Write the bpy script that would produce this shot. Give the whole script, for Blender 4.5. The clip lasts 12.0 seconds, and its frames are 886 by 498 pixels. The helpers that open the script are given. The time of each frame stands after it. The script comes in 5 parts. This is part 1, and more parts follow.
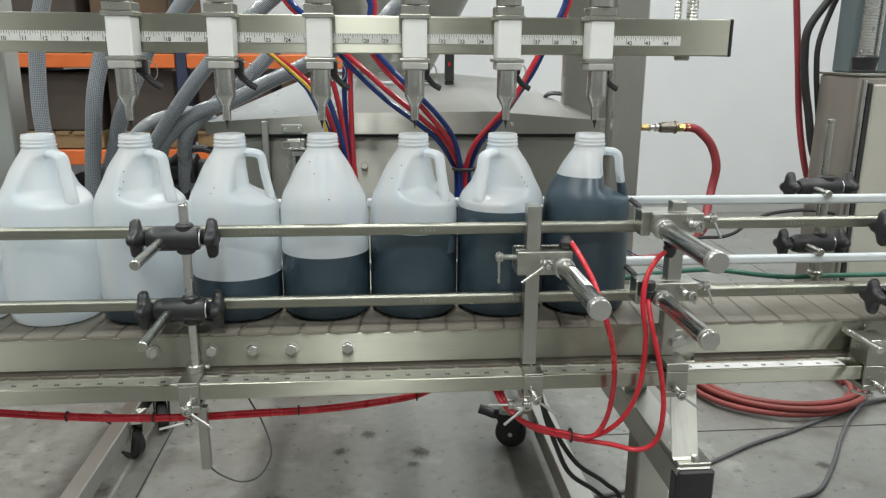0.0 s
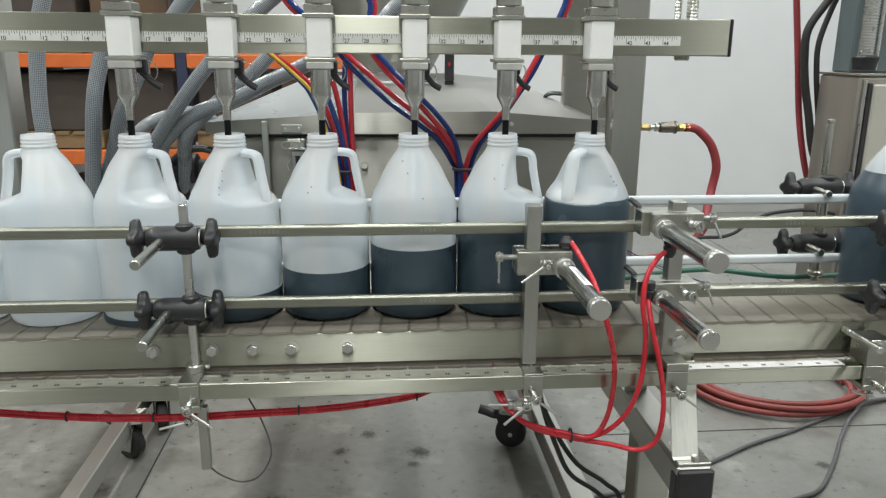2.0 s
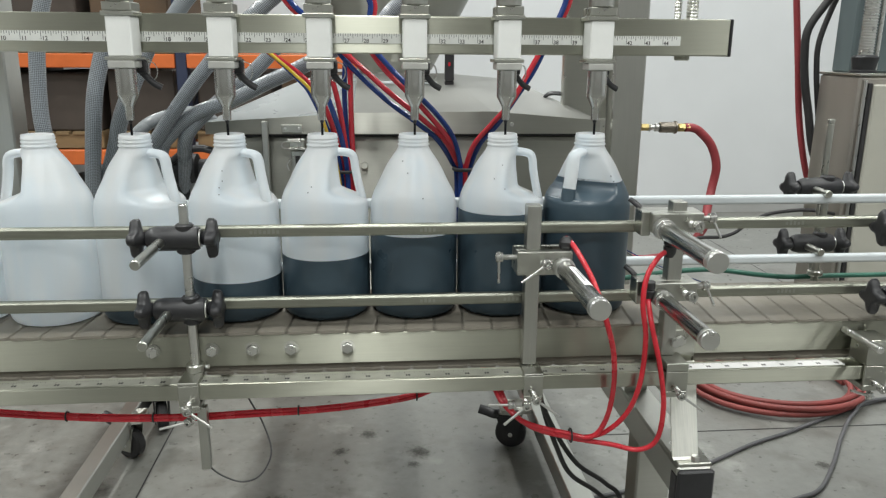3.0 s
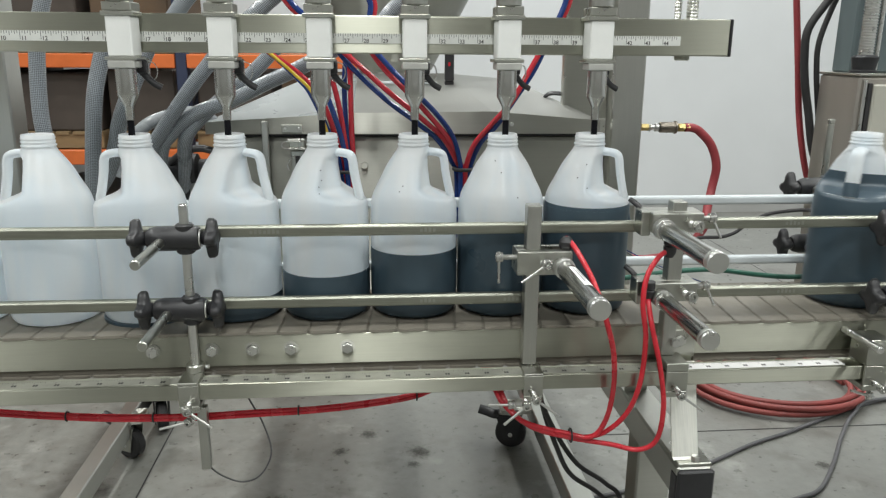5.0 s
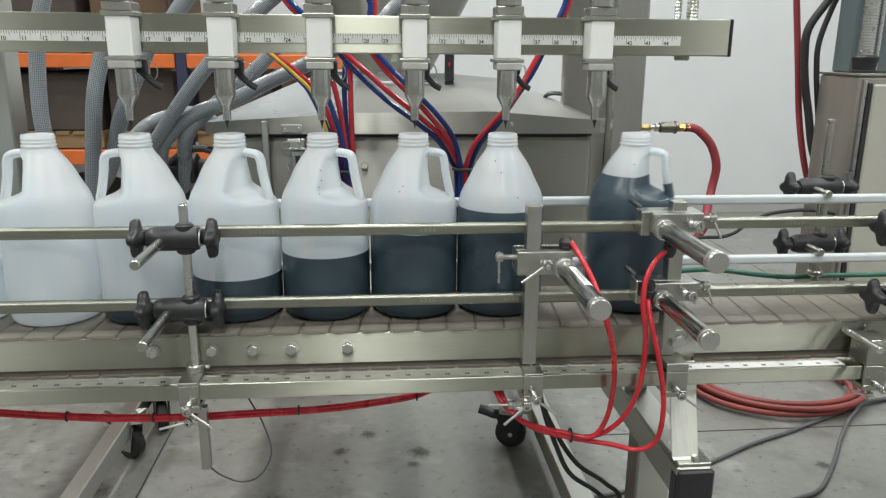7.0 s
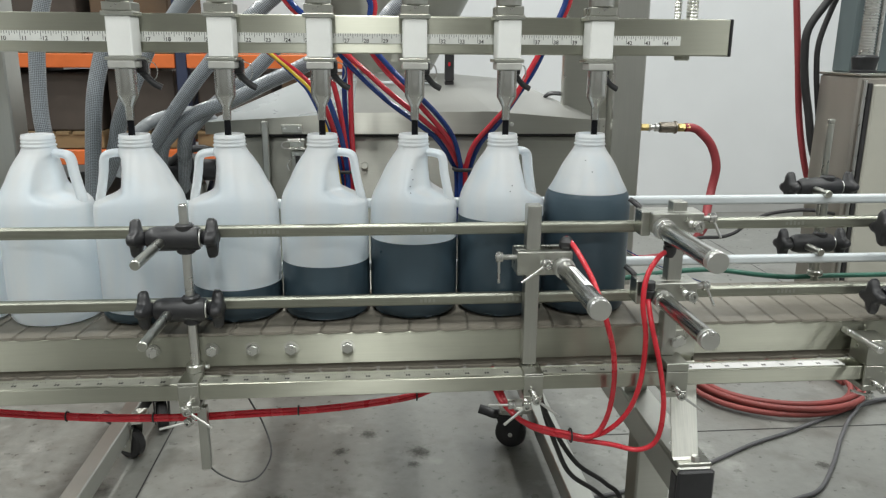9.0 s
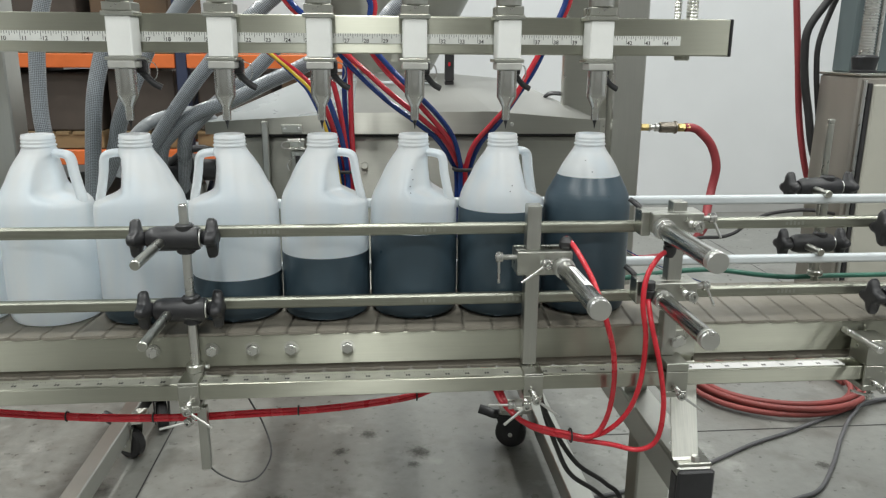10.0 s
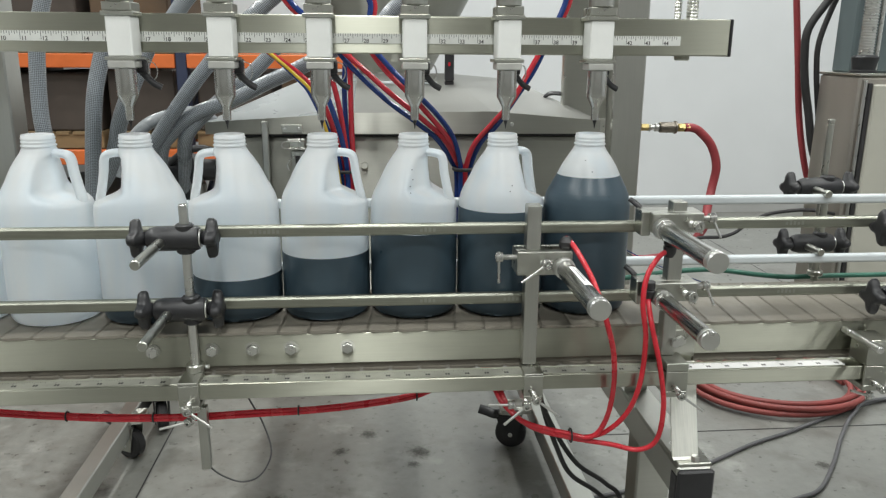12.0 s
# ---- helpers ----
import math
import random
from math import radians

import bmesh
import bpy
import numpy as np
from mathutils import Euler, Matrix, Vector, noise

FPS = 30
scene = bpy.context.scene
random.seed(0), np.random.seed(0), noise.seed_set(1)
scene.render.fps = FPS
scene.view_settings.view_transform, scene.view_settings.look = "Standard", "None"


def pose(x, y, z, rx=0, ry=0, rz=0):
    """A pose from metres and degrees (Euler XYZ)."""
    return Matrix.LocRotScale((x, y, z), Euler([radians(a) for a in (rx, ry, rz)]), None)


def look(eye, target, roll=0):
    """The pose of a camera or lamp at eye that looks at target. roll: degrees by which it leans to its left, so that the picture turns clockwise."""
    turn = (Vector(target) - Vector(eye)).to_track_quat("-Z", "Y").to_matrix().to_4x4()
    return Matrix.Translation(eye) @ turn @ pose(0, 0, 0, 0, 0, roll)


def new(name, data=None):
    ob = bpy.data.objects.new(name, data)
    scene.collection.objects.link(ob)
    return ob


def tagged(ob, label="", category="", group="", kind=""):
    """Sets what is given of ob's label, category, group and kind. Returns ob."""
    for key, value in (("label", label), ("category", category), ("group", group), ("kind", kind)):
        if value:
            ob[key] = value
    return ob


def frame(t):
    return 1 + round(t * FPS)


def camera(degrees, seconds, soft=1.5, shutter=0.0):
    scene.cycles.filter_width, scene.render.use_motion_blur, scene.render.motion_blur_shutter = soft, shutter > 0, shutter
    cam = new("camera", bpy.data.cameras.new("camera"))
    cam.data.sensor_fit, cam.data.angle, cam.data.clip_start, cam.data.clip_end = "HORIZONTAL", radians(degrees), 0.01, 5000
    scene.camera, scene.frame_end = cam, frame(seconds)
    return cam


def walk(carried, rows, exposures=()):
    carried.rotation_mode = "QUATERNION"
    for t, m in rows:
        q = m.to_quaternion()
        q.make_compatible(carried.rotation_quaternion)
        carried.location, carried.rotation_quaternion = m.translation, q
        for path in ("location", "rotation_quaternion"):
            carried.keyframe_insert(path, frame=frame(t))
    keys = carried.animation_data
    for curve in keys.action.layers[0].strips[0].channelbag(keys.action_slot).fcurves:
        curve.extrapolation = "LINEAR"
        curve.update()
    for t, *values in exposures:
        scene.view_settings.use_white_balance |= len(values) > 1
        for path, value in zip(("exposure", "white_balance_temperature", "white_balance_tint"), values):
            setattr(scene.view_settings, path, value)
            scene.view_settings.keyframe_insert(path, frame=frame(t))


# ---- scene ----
cam = camera(60.47, 12.0, soft=1.3, shutter=0.5)
EYE = Vector((0.0412, -1.0174, 1.2532))
VIEW = look(EYE, EYE + Vector((0.0854, 0.9632, -0.2550)), 0.445)
walk(cam, [(0, VIEW), (12, VIEW)], exposures=[(0, 0.0), (12, 0.0)])

# ---- light: a closed warehouse bay under rows of ceiling lamps ----
world = bpy.data.worlds.new("world")
scene.world = world
world.use_nodes = True
world.node_tree.nodes["Background"].inputs[0].default_value = (0.80, 0.90, 1.0, 1)
world.node_tree.nodes["Background"].inputs[1].default_value = 0.25
CEIL = 4.6
LAMPS = [(x, y) for x in (-3.0, -0.05, 2.9) for y in (-3.4, -1.1, 1.2, 3.4)]
LAMP_POWER = 55.5


# ---- materials ----
def material(name, color, rough=0.5, metal=0.0, vary=0.08, scale=30.0, bump=0.0, bump_scale=120.0, stretch=(1, 1, 1), rough_vary=0.1,
             stain=0.0, stain_scale=4.0, stain_color=None, piece=0.0, coat=0.0, brushed=None):
    m = bpy.data.materials.new(name)
    m.use_nodes = True
    nt = m.node_tree
    n, link = nt.nodes, nt.links.new
    b = n["Principled BSDF"]
    b.inputs["Metallic"].default_value = metal
    b.inputs["Coat Weight"].default_value = coat
    if brushed:
        tg = n.new("ShaderNodeTangent")
        tg.direction_type, tg.axis = "RADIAL", brushed
        b.inputs["Anisotropic"].default_value, b.inputs["Anisotropic Rotation"].default_value = 1.0, 0.25
        link(tg.outputs[0], b.inputs["Tangent"])
    co = n.new("ShaderNodeTexCoord")
    mp = n.new("ShaderNodeMapping")
    mp.inputs["Scale"].default_value = stretch
    link(co.outputs["Object"], mp.inputs["Vector"])
    tx = n.new("ShaderNodeTexNoise")
    tx.inputs["Scale"].default_value, tx.inputs["Detail"].default_value = scale, 5
    link(mp.outputs[0], tx.inputs["Vector"])
    ramp = n.new("ShaderNodeMapRange")
    ramp.inputs["From Min"].default_value, ramp.inputs["From Max"].default_value = 0.3, 0.7
    ramp.inputs["To Min"].default_value, ramp.inputs["To Max"].default_value = 1 - vary, 1 + vary
    link(tx.outputs["Fac"], ramp.inputs["Value"])
    mul = n.new("ShaderNodeVectorMath")
    mul.operation = "SCALE"
    mul.inputs[0].default_value = color[:3]
    link(ramp.outputs[0], mul.inputs["Scale"])
    last = mul.outputs[0]
    if piece:
        info = n.new("ShaderNodeObjectInfo")
        pr = n.new("ShaderNodeMapRange")
        pr.inputs["To Min"].default_value, pr.inputs["To Max"].default_value = 1 - piece, 1 + piece
        link(info.outputs["Random"], pr.inputs["Value"])
        m2 = n.new("ShaderNodeVectorMath")
        m2.operation = "SCALE"
        link(last, m2.inputs[0])
        link(pr.outputs[0], m2.inputs["Scale"])
        last = m2.outputs[0]
    if stain:
        st = n.new("ShaderNodeTexNoise")
        st.inputs["Scale"].default_value, st.inputs["Detail"].default_value, st.inputs["Roughness"].default_value = stain_scale, 7, 0.62
        link(co.outputs["Object"], st.inputs["Vector"])
        sr = n.new("ShaderNodeMapRange")
        sr.inputs["From Min"].default_value, sr.inputs["From Max"].default_value = 0.48, 0.72
        sr.inputs["To Min"].default_value, sr.inputs["To Max"].default_value = 0, stain
        link(st.outputs["Fac"], sr.inputs["Value"])
        mx = n.new("ShaderNodeMix")
        mx.data_type = "RGBA"
        link(sr.outputs[0], mx.inputs["Factor"])
        link(last, mx.inputs["A"])
        mx.inputs["B"].default_value = (*(stain_color or [c * 0.45 for c in color[:3]]), 1)
        last = mx.outputs["Result"]
    link(last, b.inputs["Base Color"])
    rr = n.new("ShaderNodeMapRange")
    rr.inputs["From Min"].default_value, rr.inputs["From Max"].default_value = 0.3, 0.7
    rr.inputs["To Min"].default_value, rr.inputs["To Max"].default_value = max(0.02, rough - rough_vary), min(1, rough + rough_vary)
    link(tx.outputs["Fac"], rr.inputs["Value"])
    link(rr.outputs[0], b.inputs["Roughness"])
    if bump:
        bt = n.new("ShaderNodeTexNoise")
        bt.inputs["Scale"].default_value, bt.inputs["Detail"].default_value = bump_scale, 4
        link(mp.outputs[0], bt.inputs["Vector"])
        bp = n.new("ShaderNodeBump")
        bp.inputs["Strength"].default_value, bp.inputs["Distance"].default_value = bump, 0.002
        link(bt.outputs["Fac"], bp.inputs["Height"])
        link(bp.outputs[0], b.inputs["Normal"])
    return m


STEEL = material("brushed_steel", (0.425, 0.427, 0.360), 0.42, 1, 0.035, 40, 0.03, 60, (0.4, 14, 14), 0.035, brushed="Z", stain=0.10, stain_scale=9)
STEEL_V = material("brushed_steel_upright", (0.46, 0.46, 0.43), 0.34, 1, 0.035, 40, 0.03, 60, (14, 14, 0.4), 0.035, stain=0.10, stain_scale=9)
STEEL_Y = material("brushed_steel_tube", (0.48, 0.485, 0.45), 0.36, 1, 0.035, 40, 0.03, 60, (14, 0.4, 14), 0.035, stain=0.12, stain_scale=9)
STEEL_DULL = material("satin_steel_sheet", (0.45, 0.45, 0.405), 0.50, 1, 0.04, 30, 0.03, 60, (0.4, 10, 10), 0.04, stain=0.15, stain_scale=5, brushed="Z")
CHROME = material("polished_steel", (0.64, 0.64, 0.62), 0.29, 1, 0.03, 60, 0, 60, (1, 1, 1), 0.03)
STEEL_S = material("fine_steel", (0.47, 0.472, 0.43), 0.30, 1, 0.04, 60, 0.02, 200, (1, 1, 1), 0.04, stain=0.10, stain_scale=30)
HANGER = material("bright_bent_strap", (0.92, 0.92, 0.86), 0.52, 1, 0.06, 40, 0.03, 60, (14, 0.6, 0.6), 0.05, stain=0.12, stain_scale=20)
RAIL_STEEL = material("worn_rail_steel", (0.33, 0.335, 0.285), 0.40, 1, 0.09, 40, 0.03, 60, (0.4, 14, 14), 0.05, stain=0.20, stain_scale=12)
CLEAR = material("clear_flexible_plastic", (0.25, 0.265, 0.275), 0.25, 0, 0.2, 30, 0.3, 40)
# Darker tone for the left lid facet, in place of its dark reflections.
LID_FACET = material("darkened_lid_facet", (0.22, 0.235, 0.235), 0.30, 0, 0.08, 6, 0.03, 12)
SATIN = material("satin_turned_steel", (0.54, 0.54, 0.52), 0.22, 1, 0.06, 50, 0, 90, (18, 18, 0.3), 0.04)
# The lengthwise streaks in this colour stand for reflections along the tube.
SENSOR_STEEL = material("streak_painted_tube_steel", (0.50, 0.50, 0.475), 0.20, 1, 0.55, 22, 0.12, 60, (20, 0.25, 20), 0.07)
STAMP = material("stamped_steel", (0.40, 0.405, 0.36), 0.40, 1, 0.1, 60)
ENAMEL = material("beige_enamel", (0.44, 0.43, 0.375), 0.38, 0, 0.05, 6, 0.03, 80, stain=0.15, stain_scale=5)
COLUMN = material("dark_blue_grey_paint", (0.105, 0.135, 0.14), 0.40, 0, 0.08, 8, 0.04, 100)
LID_STEEL = material("dull_folded_sheet", (0.42, 0.42, 0.40), 0.46, 1, 0.04, 8, 0.02, 40, (1, 1, 1), 0.05, stain=0.10, stain_scale=4)
BLACK = material("black_plastic", (0.018, 0.018, 0.020), 0.42, 0, 0.2, 60, 0.15, 300)
RUBBER = material("black_rubber", (0.022, 0.021, 0.022), 0.65, 0, 0.25, 40, 0.2, 250)
WHITE = material("white_acetal", (0.80, 0.81, 0.79), 0.42, 0, 0.03, 40, 0.05, 200)
UHMW = material("pale_guide_plastic", (0.55, 0.59, 0.61), 0.38, 0, 0.05, 30, 0.05, 120, (0.2, 2, 2))
BELT = material("belt_plastic", (0.188, 0.172, 0.142), 0.50, 0, 0.10, 40, 0.10, 200, (1, 1, 1), 0.1, stain=0.35, stain_scale=18, piece=0.06)
CHAIN = material("dark_chain", (0.10, 0.09, 0.08), 0.5, 0.4, 0.2, 60, 0.2, 200)
CONCRETE = material("concrete", (0.182, 0.183, 0.167), 0.36, 0, 0.16, 26.0, 0.25, 60, (1, 1, 1), 0.10, stain=0.85, stain_scale=3.1, stain_color=(0.155, 0.15, 0.135))
def weather(m, layers):
    """Further stains over a material: rows of noise scale, from, to, strength, colour."""
    nt = m.node_tree
    n, link = nt.nodes, nt.links.new
    b = n["Principled BSDF"]
    last = b.inputs["Base Color"].links[0].from_socket
    co = n.new("ShaderNodeTexCoord")
    for sc, lo, hi, strength, color in layers:
        st = n.new("ShaderNodeTexNoise")
        st.inputs["Scale"].default_value, st.inputs["Detail"].default_value, st.inputs["Roughness"].default_value = sc, 6, 0.6
        link(co.outputs["Object"], st.inputs["Vector"])
        sr = n.new("ShaderNodeMapRange")
        sr.inputs["From Min"].default_value, sr.inputs["From Max"].default_value, sr.inputs["To Max"].default_value = lo, hi, strength
        link(st.outputs["Fac"], sr.inputs["Value"])
        mx = n.new("ShaderNodeMix")
        mx.data_type = "RGBA"
        link(sr.outputs[0], mx.inputs["Factor"])
        link(last, mx.inputs["A"])
        mx.inputs["B"].default_value = (*color, 1)
        last = mx.outputs["Result"]
    link(last, b.inputs["Base Color"])


weather(CONCRETE, [(7.0, 0.53, 0.68, 0.85, (0.12, 0.116, 0.102)), (30.0, 0.60, 0.70, 0.8, (0.085, 0.082, 0.07)), (5.0, 0.58, 0.72, 0.7, (0.36, 0.36, 0.335)), (140.0, 0.64, 0.72, 0.6, (0.07, 0.07, 0.06))])
CONCRETE.node_tree.nodes["Principled BSDF"].inputs["Coat Weight"].default_value = 0.5      # sealed, with a dull sheen
CONCRETE.node_tree.nodes["Principled BSDF"].inputs["Coat Roughness"].default_value = 0.32
WALL = material("wall_paint", (0.615, 0.63, 0.64), 0.6, 0, 0.02, 3, 0.08, 90, stain=0.06, stain_scale=1.3)
CEILING = material("ceiling_sheet", (0.24, 0.24, 0.24), 0.7, 0, 0.04, 2, 0.1, 20)
WALL_DIM = material("grey_block_wall", (0.36, 0.36, 0.35), 0.75, 0, 0.06, 3, 0.15, 60, stain=0.15, stain_scale=1.3)
ORANGE = material("orange_rack_paint", (0.60, 0.135, 0.03), 0.45, 0, 0.10, 10, 0.05, 90, stain=0.25, stain_scale=9)
NAVY = material("navy_rack_paint", (0.022, 0.030, 0.065), 0.5, 0, 0.15, 10)
CARD = material("brown_carton", (0.105, 0.066, 0.038), 0.8, 0, 0.18, 8, 0.2, 60, stain=0.3, stain_scale=5)
CARD_DARK = material("dark_wrapped_goods", (0.055, 0.042, 0.034), 0.6, 0, 0.3, 6, 0.2, 40)
PALLET = material("pallet_wood", (0.22, 0.15, 0.075), 0.8, 0, 0.2, 10, 0.2, 80, (0.2, 2, 2))
RED = material("red_cable", (0.52, 0.022, 0.035), 0.26, 0, 0.12, 25, 0.05, 120)
RED_HOSE = material("red_rubber_hose", (0.27, 0.035, 0.042), 0.55, 0, 0.15, 30, 0.1, 150)
ROSE_HOSE = material("faded_red_hose", (0.235, 0.048, 0.042), 0.55, 0, 0.2, 12, 0.1, 150)
BLUE = material("blue_tube", (0.014, 0.040, 0.18), 0.16, 0, 0.1, 25)
TUBE_RED = material("red_tube", (0.50, 0.03, 0.045), 0.16, 0, 0.1, 25)
YELLOW = material("yellow_tube", (0.60, 0.40, 0.04), 0.2, 0, 0.1, 25)
GREEN = material("green_tube", (0.045, 0.16, 0.115), 0.4, 0, 0.1, 25)
DARK_STEEL = material("dark_coupling_steel", (0.24, 0.215, 0.18), 0.32, 1, 0.1, 40)
BRASS = material("brass", (0.45, 0.36, 0.16), 0.33, 1, 0.08, 50)
CREAM = material("cream_enamel", (0.66, 0.65, 0.58), 0.35, 0, 0.04, 6, 0.03, 80)
BRONZE = material("brown_steel_panel", (0.44, 0.41, 0.37), 0.46, 0.9, 0.1, 10, 0.04, 60, (2, 2, 0.3))
INK = material("black_print", (0.02, 0.02, 0.02), 0.5)
RULE = material("ruler_tape", (0.74, 0.75, 0.72), 0.45, 0.2, 0.06, 40)
RULE_DULL = material("worn_ruler_tape", (0.58, 0.58, 0.55), 0.4, 0.5, 0.08, 40)
TAPE_STEEL = material("worn_steel_tape", (0.40, 0.40, 0.355), 0.40, 0.6, 0.15, 40, stain=0.4, stain_scale=14)
RULE_WHITE = material("white_ruler_tape", (0.78, 0.77, 0.76), 0.45, 0, 0.06, 30)
LABEL = material("paper_label", (0.75, 0.75, 0.74), 0.5, 0, 0.05, 60)
GREY_CABLE = material("grey_cable", (0.10, 0.10, 0.105), 0.5, 0, 0.1, 30)
LIQUID = material("dark_blue_liquid", (0.040, 0.065, 0.085), 0.36, 0, 0.10, 14, 0.03, 60)
STREAM = material("poured_dark_liquid", (0.006, 0.006, 0.008), 0.40, 0, 0.1, 20)
STREAM.node_tree.nodes["Principled BSDF"].inputs["Specular IOR Level"].default_value = 0.12


def fuzzy_spot(name, color):
    """A stain that thins out unevenly towards its rim."""
    m = material(name, color, 0.7, 0, 0.2, 3)
    nt = m.node_tree
    n, link = nt.nodes, nt.links.new
    co, gr, tx = n.new("ShaderNodeTexCoord"), n.new("ShaderNodeTexGradient"), n.new("ShaderNodeTexNoise")
    gr.gradient_type = "SPHERICAL"
    tx.inputs["Scale"].default_value, tx.inputs["Detail"].default_value = 3.2, 5
    link(co.outputs["Object"], gr.inputs[0])
    link(co.outputs["Object"], tx.inputs["Vector"])
    ad = n.new("ShaderNodeMath")
    ad.operation = "MULTIPLY_ADD"
    link(tx.outputs["Fac"], ad.inputs[0])
    ad.inputs[1].default_value = 1.3
    link(gr.outputs["Fac"], ad.inputs[2])
    rg = n.new("ShaderNodeMapRange")
    rg.inputs["From Min"].default_value, rg.inputs["From Max"].default_value, rg.inputs["To Max"].default_value = 0.85, 1.45, 0.55
    link(ad.outputs[0], rg.inputs["Value"])
    link(rg.outputs[0], n["Principled BSDF"].inputs["Alpha"])
    return m


SPOT = fuzzy_spot("oil_stain", (0.06, 0.055, 0.045))


def glow(name, color, strength):
    m = bpy.data.materials.new(name)
    m.use_nodes = True
    b = m.node_tree.nodes["Principled BSDF"]
    b.inputs["Base Color"].default_value = (0.8, 0.8, 0.8, 1)
    b.inputs["Emission Color"].default_value = (*color, 1)
    b.inputs["Emission Strength"].default_value = strength
    return m


LAMP_GLOW = glow("lamp_diffuser", (0.975, 1.0, 0.955), 6.0)


def jug_plastic():
    """Thin natural polyethylene: lets most light through, scattered, and has a soft gloss."""
    m = bpy.data.materials.new("natural_polyethylene")
    m.use_nodes = True
    nt = m.node_tree
    n, link = nt.nodes, nt.links.new
    n.remove(n["Principled BSDF"])
    co = n.new("ShaderNodeTexCoord")
    tx = n.new("ShaderNodeTexNoise")
    tx.inputs["Scale"].default_value, tx.inputs["Detail"].default_value = 22, 4
    link(co.outputs["Object"], tx.inputs["Vector"])
    fac = n.new("ShaderNodeMapRange")
    fac.inputs["To Min"].default_value, fac.inputs["To Max"].default_value = JUG_THROUGH - 0.05, JUG_THROUGH + 0.05
    link(tx.outputs["Fac"], fac.inputs["Value"])
    d, t, g = n.new("ShaderNodeBsdfDiffuse"), n.new("ShaderNodeBsdfTranslucent"), n.new("ShaderNodeBsdfGlossy")
    mp = n.new("ShaderNodeMapping")
    mp.inputs["Scale"].default_value = (17, 17, 3.5)
    link(co.outputs["Object"], mp.inputs["Vector"])
    # Bluish bands in the colour imitate refracted shapes behind, not wall thickness.
    thick = n.new("ShaderNodeTexNoise")
    thick.inputs["Scale"].default_value, thick.inputs["Detail"].default_value = 1.5, 2
    link(mp.outputs[0], thick.inputs["Vector"])
    tr = n.new("ShaderNodeMapRange")
    tr.inputs["From Min"].default_value, tr.inputs["From Max"].default_value = 0.38, 0.66
    link(thick.outputs["Fac"], tr.inputs["Value"])
    for sh, pale, deep in ((d, (0.972, 0.992, 1.0, 1), (0.875, 0.945, 1.0, 1)), (t, (0.975, 0.993, 1.0, 1), (0.885, 0.952, 1.0, 1))):
        mx = n.new("ShaderNodeMix")
        mx.data_type = "RGBA"
        mx.inputs["A"].default_value, mx.inputs["B"].default_value = pale, deep
        link(tr.outputs[0], mx.inputs["Factor"])
        link(mx.outputs["Result"], sh.inputs[0])
    g.inputs[0].default_value = (1, 1, 1, 1)
    g.inputs["Roughness"].default_value = 0.32
    m1, m2 = n.new("ShaderNodeMixShader"), n.new("ShaderNodeMixShader")
    link(fac.outputs[0], m1.inputs[0])
    link(d.outputs[0], m1.inputs[1])
    link(t.outputs[0], m1.inputs[2])
    fr = n.new("ShaderNodeFresnel")
    fr.inputs["IOR"].default_value = 1.35
    link(fr.outputs[0], m2.inputs[0])
    link(m1.outputs[0], m2.inputs[1])
    link(g.outputs[0], m2.inputs[2])
    link(m2.outputs[0], n["Material Output"].inputs["Surface"])
    return m


JUG_THROUGH = 0.60
JUG = jug_plastic()


def braid():
    """Clear hose with a grey woven braid."""
    m = material("braided_hose", (0.30, 0.315, 0.33), 0.35, 0, 0.05, 20, coat=0.3)
    nt = m.node_tree
    n, link = nt.nodes, nt.links.new
    uv = n.new("ShaderNodeUVMap")
    ck = n.new("ShaderNodeTexChecker")
    ck.inputs["Scale"].default_value = 1
    mp = n.new("ShaderNodeMapping")
    mp.inputs["Rotation"].default_value = (0, 0, radians(45))
    mp.inputs["Scale"].default_value = (520, 520, 520)
    link(uv.outputs[0], mp.inputs["Vector"])
    link(mp.outputs[0], ck.inputs["Vector"])
    ck.inputs["Color1"].default_value = (0.32, 0.345, 0.37, 1)
    ck.inputs["Color2"].default_value = (0.10, 0.112, 0.125, 1)
    link(ck.outputs["Color"], n["Principled BSDF"].inputs["Base Color"])
    return m


BRAID = braid()


# ---- building helpers ----
def box(bm, x0, x1, y0, y1, z0, z1, bev=0.0, seg=1):
    vs = [bm.verts.new((x, y, z)) for z in (z0, z1) for y in (y0, y1) for x in (x0, x1)]
    fs = [bm.faces.new([vs[i] for i in f]) for f in ((0, 2, 3, 1), (4, 5, 7, 6), (0, 1, 5, 4), (2, 6, 7, 3), (0, 4, 6, 2), (1, 3, 7, 5))]
    if bev:
        bmesh.ops.bevel(bm, geom=list({e for f in fs for e in f.edges}), offset=bev, segments=seg, affect="EDGES", profile=0.5)
    return bm


